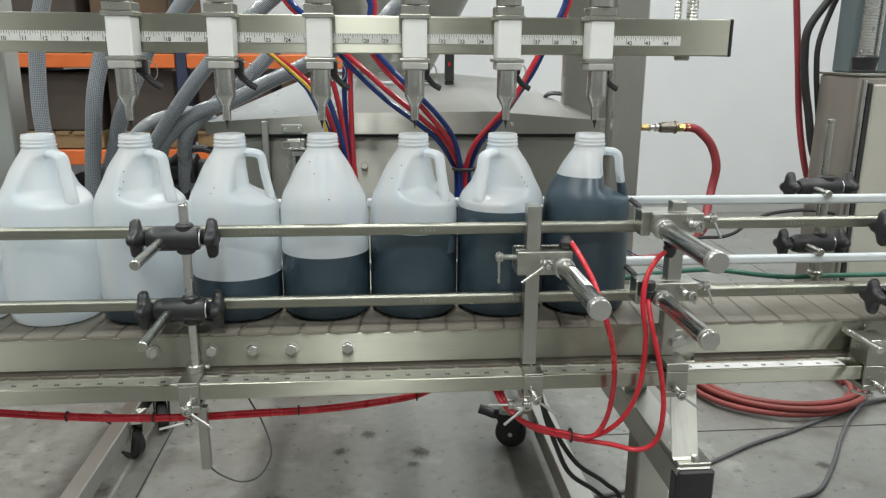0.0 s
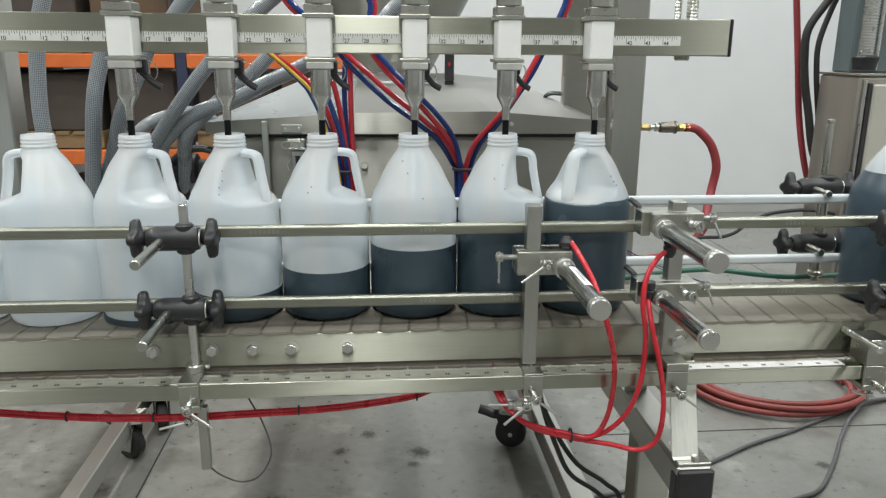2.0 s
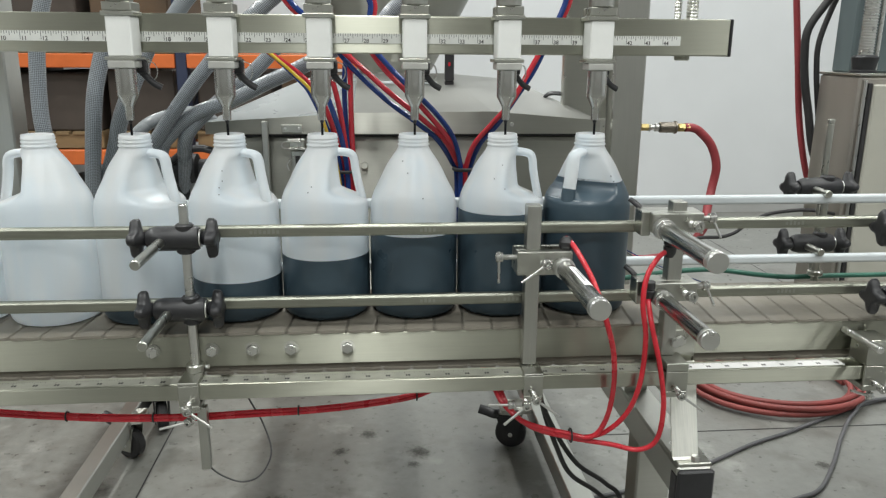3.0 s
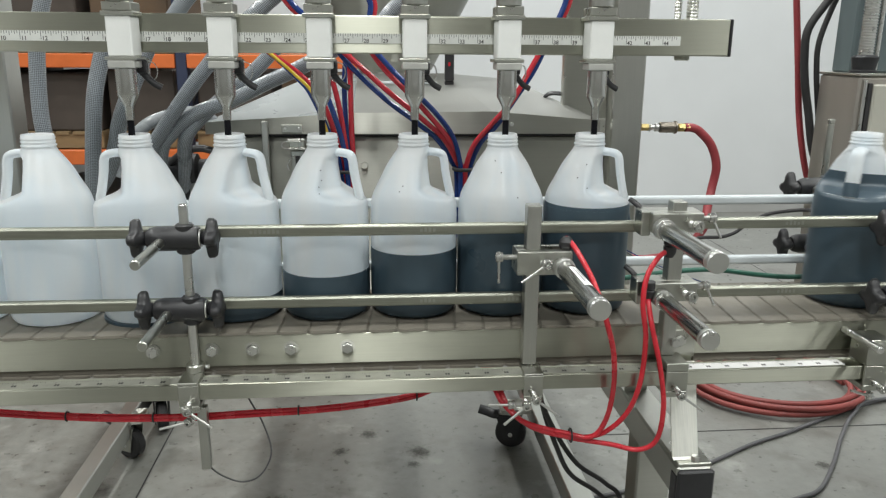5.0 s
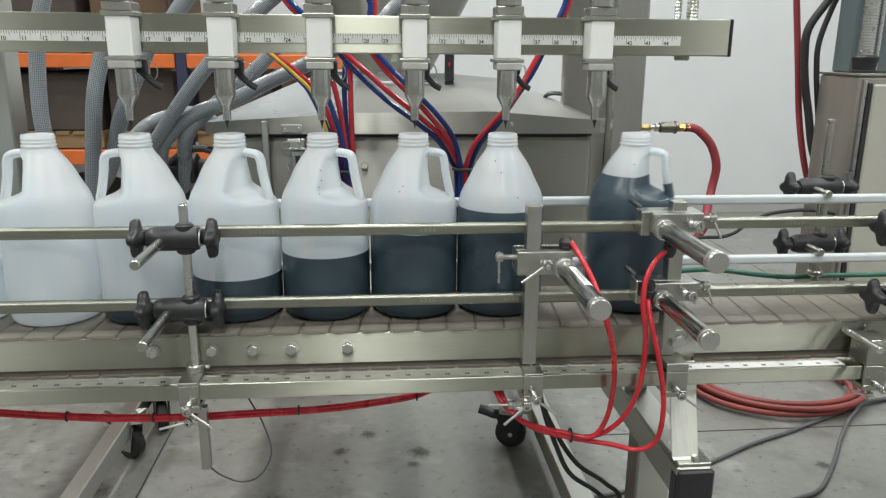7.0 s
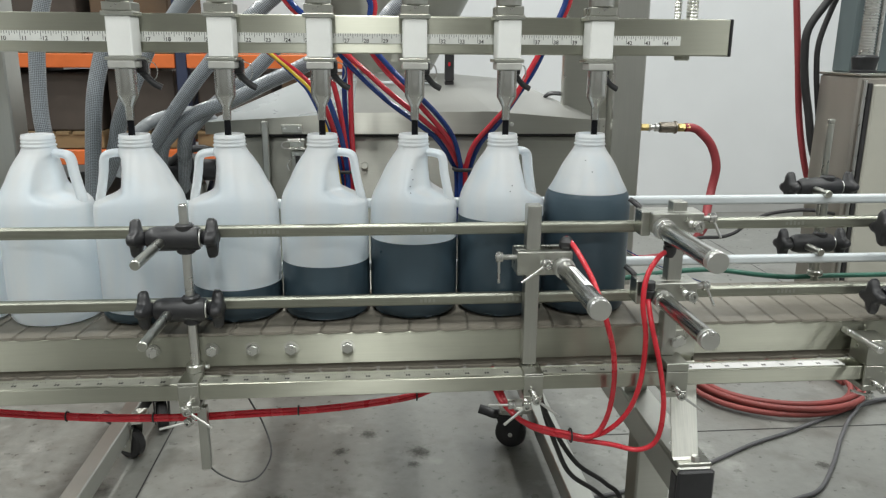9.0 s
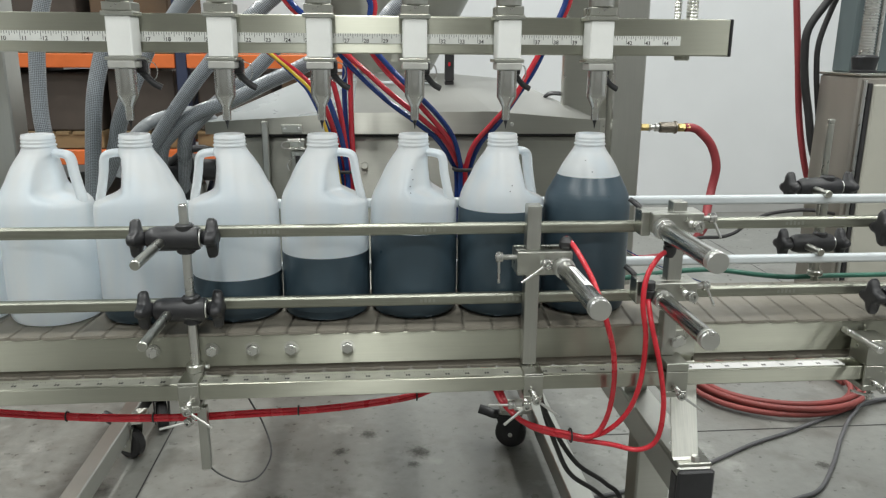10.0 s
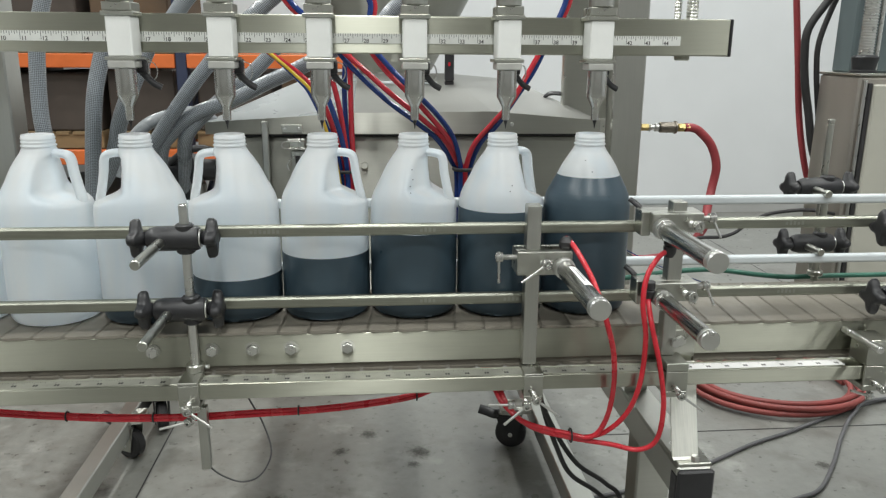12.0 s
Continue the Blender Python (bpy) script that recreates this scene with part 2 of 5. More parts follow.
def lathe(bm, axis, base, profile, seg=24, cap=True):
    """Turns (radius, height) rows round an axis ('x', 'y' or 'z') that starts at base."""
    rings = []
    for r, h in profile:
        ring = []
        for i in range(seg):
            a = 2 * math.pi * i / seg
            c, s = r * math.cos(a), r * math.sin(a)
            p = {"z": (c, s, h), "y": (s, h, c), "x": (h, c, s)}[axis]
            ring.append(bm.verts.new(Vector(base) + Vector(p)))
        rings.append(ring)
    for a, b in zip(rings, rings[1:]):
        for i in range(seg):
            f = bm.faces.new((a[i], a[(i + 1) % seg], b[(i + 1) % seg], b[i]))
            f.smooth = seg > 6
    for k in range(1, len(profile) - 1):             # a turned edge stays crisp where the profile bends
        (r0, h0), (r1, h1), (r2, h2) = profile[k - 1:k + 2]
        bend = math.atan2(h2 - h1, r2 - r1) - math.atan2(h1 - h0, r1 - r0)
        if math.cos(bend) < 0.88:
            for i in range(seg):
                e = bm.edges.get((rings[k][i], rings[k][(i + 1) % seg]))
                if e:
                    e.smooth = False
    if cap:
        for ring in (rings[0], rings[-1]):
            bm.faces.new([bm.verts.new(v.co) for v in ring])
    return bm


def smooth_path(points, steps=8):
    pts = [Vector(p) for p in points]
    pts = [2 * pts[0] - pts[1]] + pts + [2 * pts[-1] - pts[-2]]
    out = []
    for i in range(1, len(pts) - 2):
        p0, p1, p2, p3 = pts[i - 1:i + 3]
        for k in range(steps):
            t = k / steps
            out.append(0.5 * (2 * p1 + (p2 - p0) * t + (2 * p0 - 5 * p1 + 4 * p2 - p3) * t * t + (3 * p1 - p0 - 3 * p2 + p3) * t ** 3))
    return out + [pts[-2]]


def sweep(bm, points, r, seg=10, steps=8, flat=1.0, closed_ends=True, across=None):
    """A tube of radius r along a smooth path. flat squeezes it across. Its UV runs in metres."""
    path = smooth_path(points, steps) if steps > 1 else [Vector(p) for p in points]
    uvl = bm.loops.layers.uv.verify()
    tangent = (path[1] - path[0]).normalized()
    side = Vector(across) if across else tangent.orthogonal().normalized()
    rings, dist, run = [], [], 0.0
    for i, p in enumerate(path):
        t = (path[min(i + 1, len(path) - 1)] - path[max(i - 1, 0)]).normalized()
        side = (side - t * side.dot(t)).normalized()
        up = t.cross(side)
        rings.append([bm.verts.new(p + (side * math.cos(a) + up * math.sin(a) * flat) * r) for a in (2 * math.pi * k / seg for k in range(seg))])
        run += (p - path[i - 1]).length if i else 0
        dist.append(run)
    for j, (a, b) in enumerate(zip(rings, rings[1:])):
        for i in range(seg):
            f = bm.faces.new((a[i], a[(i + 1) % seg], b[(i + 1) % seg], b[i]))
            f.smooth = True
            u0, u1 = i / seg * 2 * math.pi * r, (i + 1) / seg * 2 * math.pi * r
            for lp, uv in zip(f.loops, ((u0, dist[j]), (u1, dist[j]), (u1, dist[j + 1]), (u0, dist[j + 1]))):
                lp[uvl].uv = uv
    if closed_ends:
        for ring in (rings[0], rings[-1]):
            bm.faces.new([bm.verts.new(v.co) for v in ring])
    return bm


def thing(name, at, label, category, group="", kind=""):
    ob = new(name)
    ob.location = at
    ob.empty_display_size = 0.05
    return tagged(ob, label, category, group, kind)


def finish(name, bm, mat, offset, outward=False):
    if not outward:
        bmesh.ops.recalc_face_normals(bm, faces=bm.faces)
    if offset.length:
        bmesh.ops.translate(bm, verts=bm.verts, vec=-offset)
    me = bpy.data.meshes.new(name)
    bm.to_mesh(me)
    bm.free()
    me.materials.append(mat)
    return me


def part(name, bm, mat, parent, label="", at=None):
    """One mesh under a thing or a part; the bmesh is given in world places."""
    o, up = Vector(), parent
    while up:
        o, up = o + up.location, up.parent
    local = Vector(at) - o if at is not None else Vector()
    ob = new(name, finish(name, bm, mat, o + local))
    ob.location = local
    ob.parent = parent
    return tagged(ob, label)


def solid(name, bm, mat, label, category="", group="", kind="", at=(0, 0, 0)):
    """A thing, or a piece of the setting, that is one mesh."""
    at = Vector(at)
    ob = new(name, finish(name, bm, mat, at))
    ob.location = at
    return tagged(ob, label, category, group, kind)


def B(*a, **k):
    return box(bmesh.new(), *a, **k)


def L(*a, **k):
    return lathe(bmesh.new(), *a, **k)


def W(*a, **k):
    return sweep(bmesh.new(), *a, **k)


def rod(axis, base, r, length, bev=0.001, seg=20):
    """A turned bar with broken edges."""
    s = 1 if length > 0 else -1
    return L(axis, base, [(r - bev, 0), (r, s * bev), (r, length - s * bev), (r - bev, length)], seg)


def hexagon(axis, base, r, length):
    return L(axis, base, [(r * 0.93, 0), (r, 0.15 * length), (r, 0.85 * length), (r * 0.9, length)], 6)


FONT = bpy.data.curves.new("numeral", "FONT").font


def letters(text, size, mat, parent, name, m):
    """Upright print, turned into a mesh, at the pose m."""
    cu = bpy.data.curves.new(name, "FONT")
    cu.body, cu.size, cu.extrude, cu.offset = text, size, 0.0001, 0.00008
    tmp = bpy.data.objects.new("tmp", cu)
    me = bpy.data.meshes.new_from_object(tmp)
    bpy.data.objects.remove(tmp)
    me.transform(m)
    o, up = Vector(), parent
    while up:
        o, up = o + up.location, up.parent
    me.transform(Matrix.Translation(-o))
    me.materials.clear()
    me.materials.append(mat)
    ob = new(name, me)
    ob.parent = parent
    return ob


# ---- the setting ----
X0, X1, Y0, Y1 = -5.0, 5.5, -5.5, 4.75
solid("floor", B(X0, X1, Y0, Y1, -0.12, 0), CONCRETE, "worn grey concrete warehouse floor with stains and joints", kind="structure")
bm = bmesh.new()
for xj in (-0.66, 2.3):
    box(bm, xj - 0.0022, xj + 0.0022, Y0, Y1, 0.0004, 0.0012)
for yj in (1.24,):
    box(bm, 0.75, X1, yj - 0.0022, yj + 0.0022, 0.0004, 0.0013)
solid("floor_joint", bm, RUBBER, "dark sawn joints in the concrete floor", kind="structure")
solid("wall_north", B(X0, X1, Y1, Y1 + 0.15, 0, CEIL), WALL, "plain pale grey painted warehouse wall", kind="structure")
# South and west walls and ceiling are unseen, greyed to darken the steel's reflections.
solid("wall_south", B(X0, X1, Y0 - 0.15, Y0, 0, CEIL), WALL_DIM, "plain grey wall out of view that darkens reflections", kind="structure")
solid("wall_west", B(X0 - 0.15, X0, Y0, Y1, 0, CEIL), WALL_DIM, "plain grey wall out of view that darkens reflections", kind="structure")
solid("wall_east", B(X1, X1 + 0.15, Y0, Y1, 0, CEIL), WALL, "plain pale grey painted warehouse wall", kind="structure")
solid("ceiling", B(X0 - 0.15, X1 + 0.15, Y0 - 0.15, Y1 + 0.15, CEIL, CEIL + 0.12), CEILING, "grey ceiling out of view that darkens reflections", kind="structure")
solid("baseboard", B(X0, X1, Y1 - 0.012, Y1 - 0.001, 0.001, 0.11), WALL_DIM, "grey skirting along the foot of the wall", kind="structure")
for lx, ly in LAMPS:
    lamp = thing("ceiling_lamp", (lx, ly, CEIL - 0.12), "long white ceiling lamp with a bright diffuser", "lamp", "ceiling lamps")
    part("housing", B(lx - 0.17, lx + 0.17, ly - 0.62, ly + 0.62, CEIL - 0.075, CEIL - 0.002, 0.01), CREAM, lamp)
    part("diffuser", B(lx - 0.15, lx + 0.15, ly - 0.6, ly + 0.6, CEIL - 0.082, CEIL - 0.0752), LAMP_GLOW, lamp)
    li = bpy.data.lights.new("lamp_light", "AREA")
    li.shape, li.size, li.size_y, li.energy, li.color = "RECTANGLE", 0.3, 1.2, LAMP_POWER, (0.975, 1.0, 0.975)
    lo = new("lamp_light", li)
    lo.location = (lx, ly, CEIL - 0.09)

# ---- the jugs ----
PITCH = 0.1202
SLOT0 = -0.3901 - PITCH          # the place of slot 0; slot 7 is the last one under a nozzle
BELT_Z = 0.9
JUG_PROFILE = [(0.0, 0.004), (0.040, 0.003), (0.050, 0.0005), (0.0545, 0.0025), (0.0573, 0.007), (0.0586, 0.014), (0.0588, 0.030), (0.0588, 0.060),
               (0.0588, 0.095), (0.0588, 0.125), (0.0587, 0.137), (0.0583, 0.146), (0.0574, 0.154), (0.0558, 0.161), (0.0535, 0.167), (0.0508, 0.1725),
               (0.0470, 0.1795), (0.0432, 0.187), (0.0395, 0.195), (0.0355, 0.2025), (0.0310, 0.2095), (0.0268, 0.2155), (0.0232, 0.2205), (0.0212, 0.2245)]
NECK_PROFILE = [(0.0212, 0.2245), (0.0203, 0.2262), (0.0200, 0.2275), (0.0214, 0.2285), (0.0214, 0.2298), (0.0197, 0.2310), (0.0197, 0.2325), (0.0206, 0.2335),
                (0.0206, 0.2345), (0.0196, 0.2357), (0.0196, 0.2370), (0.0204, 0.2379), (0.0204, 0.2389), (0.0195, 0.2400), (0.0194, 0.2428), (0.0186, 0.2432),
                (0.0176, 0.2428), (0.0174, 0.2300), (0.0178, 0.2250)]


def radius_at(z):
    for (r0, z0), (r1, z1) in zip(JUG_PROFILE[2:], JUG_PROFILE[3:]):
        if z <= z1:
            return r0 + (r1 - r0) * (z - z0) / (z1 - z0)
    return JUG_PROFILE[-1][0]


def pinch(x, y, z):
    """The finger hole's inner wall: a narrow prow behind the handle (towards +x) that falls away to both sides."""
    side = math.sqrt(y * y + 0.00004)
    lim = 0.0192 + 0.12 * max(0.0, 0.200 - z) - 0.34 * max(0.0, side - 0.0065) + 0.021 * (max(0.0, 0.1765 - z) / 0.0145) ** 2
    if z > 0.214:
        lim += (z - 0.214) * 1.6
    k = 0.0045
    d = (lim - x) / k
    return lim - k * math.log(1 + math.exp(d)) if d < 30 else x


def turned(profile, inset=0.0, seg=40, pocket=True, caps=False):
    bm = bmesh.new()
    rings = []
    for r, z in profile:
        r = max(0.0005, r - inset)
        ring = []
        for i in range(seg):
            a = 2 * math.pi * i / seg
            x, y = r * math.cos(a), r * math.sin(a)
            if pocket and 0.15 < z < 0.2245 and x > 0:
                x = max(-0.02, pinch(x + inset, y, z) - inset)
            ring.append(bm.verts.new((x, y, z)))
        rings.append(ring)
    for a, b in zip(rings, rings[1:]):
        for i in range(seg):
            bm.faces.new((a[i], a[(i + 1) % seg], b[(i + 1) % seg], b[i])).smooth = True
    if caps:
        for ring in (rings[0], rings[-1]):
            bm.faces.new([bm.verts.new(v.co) for v in ring])
    return bm


def dense(profile, step=0.0035):
    out = []
    for (r0, z0), (r1, z1) in zip(profile, profile[1:]):
        k = max(1, math.ceil((z1 - z0) / step)) if z0 > 0.13 else 1
        out += [(r0 + (r1 - r0) * i / k, z0 + (z1 - z0) * i / k) for i in range(k)]
    return out + [profile[-1]]


def slice_profile(z0, z1):
    zs = [z0] + [z for _, z in dense(JUG_PROFILE) if z0 + 0.001 < z < z1 - 0.001] + [z1]
    return [(radius_at(max(z, 0.0012)), z) for z in zs]


FULL = [0, 0, 0.028, 0.0595, 0.0875, 0.1175, 0.1455, 0.188]       # level after the filling at each slot
CYCLE = [0.0, 3.28, 6.50]                                          # when the three steps of the line begin
POUR = [(c + 1.44, c + e) for c, e in zip(CYCLE, (3.06, 3.17, 3.06))]
body_mesh = finish("body", turned(dense(JUG_PROFILE)), JUG, Vector(), True)
neck_mesh = finish("neck", turned(NECK_PROFILE, pocket=False, seg=32), JUG, Vector(), True)
handle_bm = sweep(bmesh.new(), [(0.012, 0, 0.2195), (0.027, 0, 0.2190), (0.0372, 0, 0.2162), (0.0408, 0, 0.2090), (0.0424, 0, 0.196), (0.0450, 0, 0.182), (0.0478, 0, 0.169),
                                (0.0502, 0, 0.158), (0.0480, 0, 0.146)], 0.0096, 16, 5, 0.57, across=(0, 1, 0))
handle_mesh = finish("handle", handle_bm, JUG, Vector())

# the way each handle faces, in degrees from the viewer's side towards the line's end, at rest in each of the four states
FACING = {7: (86, 86, 84, 84), 6: (-46, -46, -46, -46), 5: (56, 78, 66, 66), 4: (172, 172, 176, 178), 3: (88, 90, 86, 114), 2: (66, 68, 74, 70),
          1: (60, 74, 77, 84), 0: (-90, -92, -88, -90), -1: (-88, -88, -90, -88), -2: (66, 66, 70, 82), -3: (-75, -75, -75, -75), -4: (50, 50, 50, 50), -5: (90, 90, 90, 90)}
SPECKS = {6: ((30, 0.19), (33, 0.183), (36, 0.178)), 5: ((-8, 0.205), (-4, 0.176), (-22, 0.188)), 4: ((-14, 0.196), (10, 0.165), (-30, 0.21)), 3: ((-16, 0.18), (-20, 0.173)), 2: ((-8, 0.2), (-6, 0.188), (-10, 0.18), (-9, 0.172))}
SPEED = 0.2613
jugs = {}
for nth in range(7, -6, -1):
    first = max(nth, 1)
    jug = thing("jug", (0, 0, 0), "", "jug", "jugs on the conveyor")
    for nm, me in (("body", body_mesh), ("neck", neck_mesh), ("handle", handle_mesh)):
        ob = new(nm, me)
        ob.parent = jug
    have = FULL[first]
    if have > 0:
        ob = new("liquid", finish("liquid", turned(slice_profile(0.0012, have), -0.0006, caps=True), LIQUID, Vector()))
        ob.parent = jug
        tagged(ob, "still dark blue-grey liquid")
    if nth == 7:
        ob = new("handle_liquid", finish("handle_liquid", sweep(bmesh.new(), [(0.0460, 0, 0.177), (0.0478, 0, 0.169), (0.0503, 0, 0.158)], 0.0101, 16, 5, 0.62, across=(0, 1, 0)), LIQUID, Vector()))
        ob.parent = jug
    handle_fill = None
    if nth in (4, 5, 6):
        handle_fill = new("handle_liquid", finish("handle_liquid", sweep(bmesh.new(), [(0.0460, 0, 0.177), (0.0478, 0, 0.169), (0.0503, 0, 0.158)], 0.0101, 16, 5, 0.62, across=(0, 1, 0)), LIQUID, Vector()))
        handle_fill.parent = jug
    if nth in SPECKS:
        bm = bmesh.new()
        for ang, z in SPECKS[nth]:
            a = radians(ang - FACING[nth][1])
            r = radius_at(z) + 0.0002
            bmesh.ops.create_icosphere(bm, subdivisions=1, radius=0.0008, matrix=Matrix.Translation((r * math.cos(a), r * math.sin(a), z)))
        ob = new("drips", finish("drips", bm, STREAM, Vector()))
        ob.parent = jug
        tagged(ob, "small dried dark drips on the wall")
    rising = []
    for k in range(3):
        slot = nth + k + 1
        if slot > 7 or slot < 2:
            continue
        a, b = FULL[slot - 1], FULL[slot]
        count = math.ceil((b - a) / 0.0078)
        for j in range(count):
            z0, z1 = a + (b - a) * j / count, a + (b - a) * (j + 1) / count
            ob = new("liquid", finish("liquid", turned(slice_profile(max(z0 - 0.0006, 0.0012), z1), -0.00058 + 0.000006 * (j + 5 * k), caps=True), LIQUID, Vector()))
            ob.parent = jug
            tagged(ob, "rising dark blue-grey liquid")
            rising.append((ob, nth, z0, z1))
    jugs[nth] = (jug, rising, handle_fill)
    amount = {7: "nearly full of dark liquid", 6: "filling up with dark liquid", 5: "more than half full of dark liquid", 4: "half full of dark liquid",
              3: "a third full of dark liquid", 2: "with a little dark liquid"}.get(nth, "empty")
    tagged(jug, "open translucent white plastic jug, " + amount)


def level(nth, t):
    """How high the liquid stands in a jug at t seconds."""
    h = FULL[max(nth, 1)]
    for k, (a, b) in enumerate(POUR):
        slot = nth + k + 1
        if 2 <= slot <= 7:
            f = min(1.0, max(0.0, (t - a - 0.10) / (b - a)))
            h += (FULL[slot] - FULL[slot - 1]) * f
    return h


def rise_rows(nth, z0, z1):
    """A layer waits just under the surface, rides up with it, and stays where it belongs."""
    times = {0.0, 12.0}
    for a, b in POUR:
        times |= {a + 0.10 + (b - a) * i / 12 for i in range(13)}
    rows = []
    for t in sorted(times):
        h = level(nth, t)
        rows.append((t, pose(0, 0, 0 if h >= z1 - 1e-6 else h - z1 - (0.0060 if h < 1e-6 else 0.0004 if h <= z0 + 1e-6 else 0))))
    return rows


def handle_rows(nth):
    """The liquid in the hollow handle comes up with the level in the jug."""
    times = {0.0, 12.0}
    for a, b in POUR:
        times |= {a + 0.10 + (b - a) * i / 12 for i in range(13)}
    drops = [(t, max(0.0, FULL[7] - level(nth, t))) for t in sorted(times)]
    return [(t, pose(min(0.0072, 0.17 * d), 0, -d)) for t, d in drops]


def along(t, start, length):
    """Metres gone on the belt, t seconds into a step: a short slip, then the belt's speed, then the stop."""
    d = t - start
    if d <= 0:
        return 0.0
    d = 0.5 * SPEED * d * d / 0.12 if d < 0.12 else SPEED * (d - 0.06)
    return min(d, length)


def jug_rows(nth):
    rows, slot = [], nth
    times = {0.0, 12.0}
    for c in CYCLE:
        times |= {c + 0.1 * i for i in range(2, 15)} | {c + 0.25, c + 0.65, c + 1.25}
        times |= {c + 1.6 + 0.2 * i for i in range(8)}
    for t in sorted(t for t in times if t <= 12):
        x, face = SLOT0 + nth * PITCH, FACING[nth][0]
        for k, c in enumerate(CYCLE):
            if nth + k == 7:
                x += along(t - c, (0.208, 0.153, 0.193)[k], 9.0)
                break
            step = along(t - c, 0.652, PITCH)
            x += step
            face += (FACING[nth][k + 1] - FACING[nth][k]) * step / PITCH
        rows.append((t, pose(min(x, 1.75), 0, BELT_Z + 0.0005, 0, 0, face - 90)))
    return rows


# ---- the filling heads ----
NOZZLES = [-0.2729 + 0.1218 * i for i in range(6)]
TIP = 1.1613
streams = []
for nx in NOZZLES:
    nz = thing("filling_nozzle", (nx, 0, TIP), "steel filling nozzle in a white plastic clamp on the rail", "nozzle", "filling nozzles on the rail")
    part("clamp_block", B(nx - 0.0153, nx + 0.0153, -0.0145, 0.0235, 1.2407, 1.2896, 0.0015), WHITE, nz, "white plastic clamp block")
    bm = B(nx - 0.0195, nx + 0.0195, -0.0165, 0.0245, 1.2898, 1.2950, 0.001)
    box(bm, nx - 0.0175, nx + 0.0175, -0.0150, 0.0235, 1.2952, 1.3060, 0.001)
    part("upper_plate", bm, STEEL_S, nz)
    part("upper_body", L("z", (nx, 0, 0), [(0.0150, 1.3062), (0.0165, 1.3075), (0.0165, 1.345), (0.0195, 1.346), (0.0195, 1.372), (0.016, 1.373), (0.016, 1.46)], 28), STEEL_V, nz)
    bm = B(nx - 0.0195, nx + 0.0195, -0.0165, 0.0245, 1.2362, 1.2405, 0.001)
    part("lower_plate", bm, STEEL_S, nz)
    part("collar", B(nx - 0.0165, nx + 0.0165, -0.0165, 0.0165, 1.2268, 1.2360, 0.0012), RULE_DULL, nz)
    part("barrel", L("z", (nx, 0, 0), [(0.0124, 1.2266), (0.0131, 1.2258), (0.0131, 1.1935), (0.0127, 1.1918), (0.0064, 1.1800), (0.0056, 1.1780), (0.0053, 1.1618), (0.0045, TIP), (0.0026, TIP)], 32), SATIN, nz, "polished steel barrel")
    part("drip_point", L("z", (nx, 0, 0), [(0.0034, TIP + 0.002), (0.0030, TIP - 0.0005), (0.0012, TIP - 0.006), (0.0004, TIP - 0.0115)], 12), BLACK, nz, "black drip point")
    lev = W([(nx + 0.010, 0.018, 1.226), (nx + 0.018, 0.022, 1.216), (nx + 0.026, 0.024, 1.207), (nx + 0.036, 0.026, 1.201)], 0.0046, 8, 5, 0.6)
    lever = part("lever", lev, BLACK, nz, "black plastic lever")
    part("lever_hub", B(nx + 0.009, nx + 0.021, 0.014, 0.028, 1.2195, 1.2355, 0.0025, 2), BLACK, lever)
    part("lever_pin", rod("z", (nx + 0.016, 0.034, 1.212), 0.0045, 0.026), SATIN, nz)
    ring = W([(nx + 0.020 + 0.011 * math.sin(a * 0.7), 0.03, 1.222 + 0.013 * math.cos(a * 0.7)) for a in range(9)], 0.0008, 6, 3)
    part("wire_loop", ring, CHROME, nz)
    for r0, late in ((0.0043, 0.0), (0.0016, 0.19)):
        st = part("stream", L("z", (nx, 0, TIP - 0.060), [(r0 * 0.8, 0), (r0, 0.01), (r0, 0.0595), (r0 * 0.8, 0.060)], 14), STREAM, nz, "falling stream of dark liquid")
        streams.append((st, late))

# the graduated rail that carries them
RAIL = (1.2455, 1.2943)
rail = thing("nozzle_rail", (0, 0.05, RAIL[0]), "long steel box rail with a printed inch ruler", "rail")
part("tube", B(-1.1, 0.526, 0.0255, 0.075, RAIL[0], RAIL[1], 0.0018, 2), STEEL, rail)
part("end_cap", B(0.5262, 0.5300, 0.0252, 0.0753, RAIL[0] - 0.0004, RAIL[1] + 0.0004, 0.001), BLACK, rail, "dark plastic end cap")
part("bolt", L("z", (0.47, 0.05, RAIL[0] - 0.006), [(0.009, 0), (0.0105, 0.002), (0.0105, 0.0058)], 20), STEEL, rail)
tape = part("ruler", B(-1.0, 0.4565, 0.0249, 0.0254, 1.2590, 1.2715), RULE, rail, "silver ruler tape with black inches")
bm = bmesh.new()
for i in range(-8 * 36, 8 * 18 - 1):
    xx = i * 0.0254 / 8
    if xx < 0.452:
        ln = 0.0105 if i % 8 == 0 else 0.0058 if i % 4 == 0 else 0.0042 if i % 2 == 0 else 0.003
        box(bm, xx - 0.00028, xx + 0.00028, 0.02475, 0.02488, 1.2713 - ln, 1.2713)
part("tick_marks", bm, INK, tape)
for num in range(2, 45):
    letters(str(num), 0.0072, INK, tape, "numeral", pose((num - 27) * 0.0254 + 0.0010, 0.0248, 1.2598, 90))


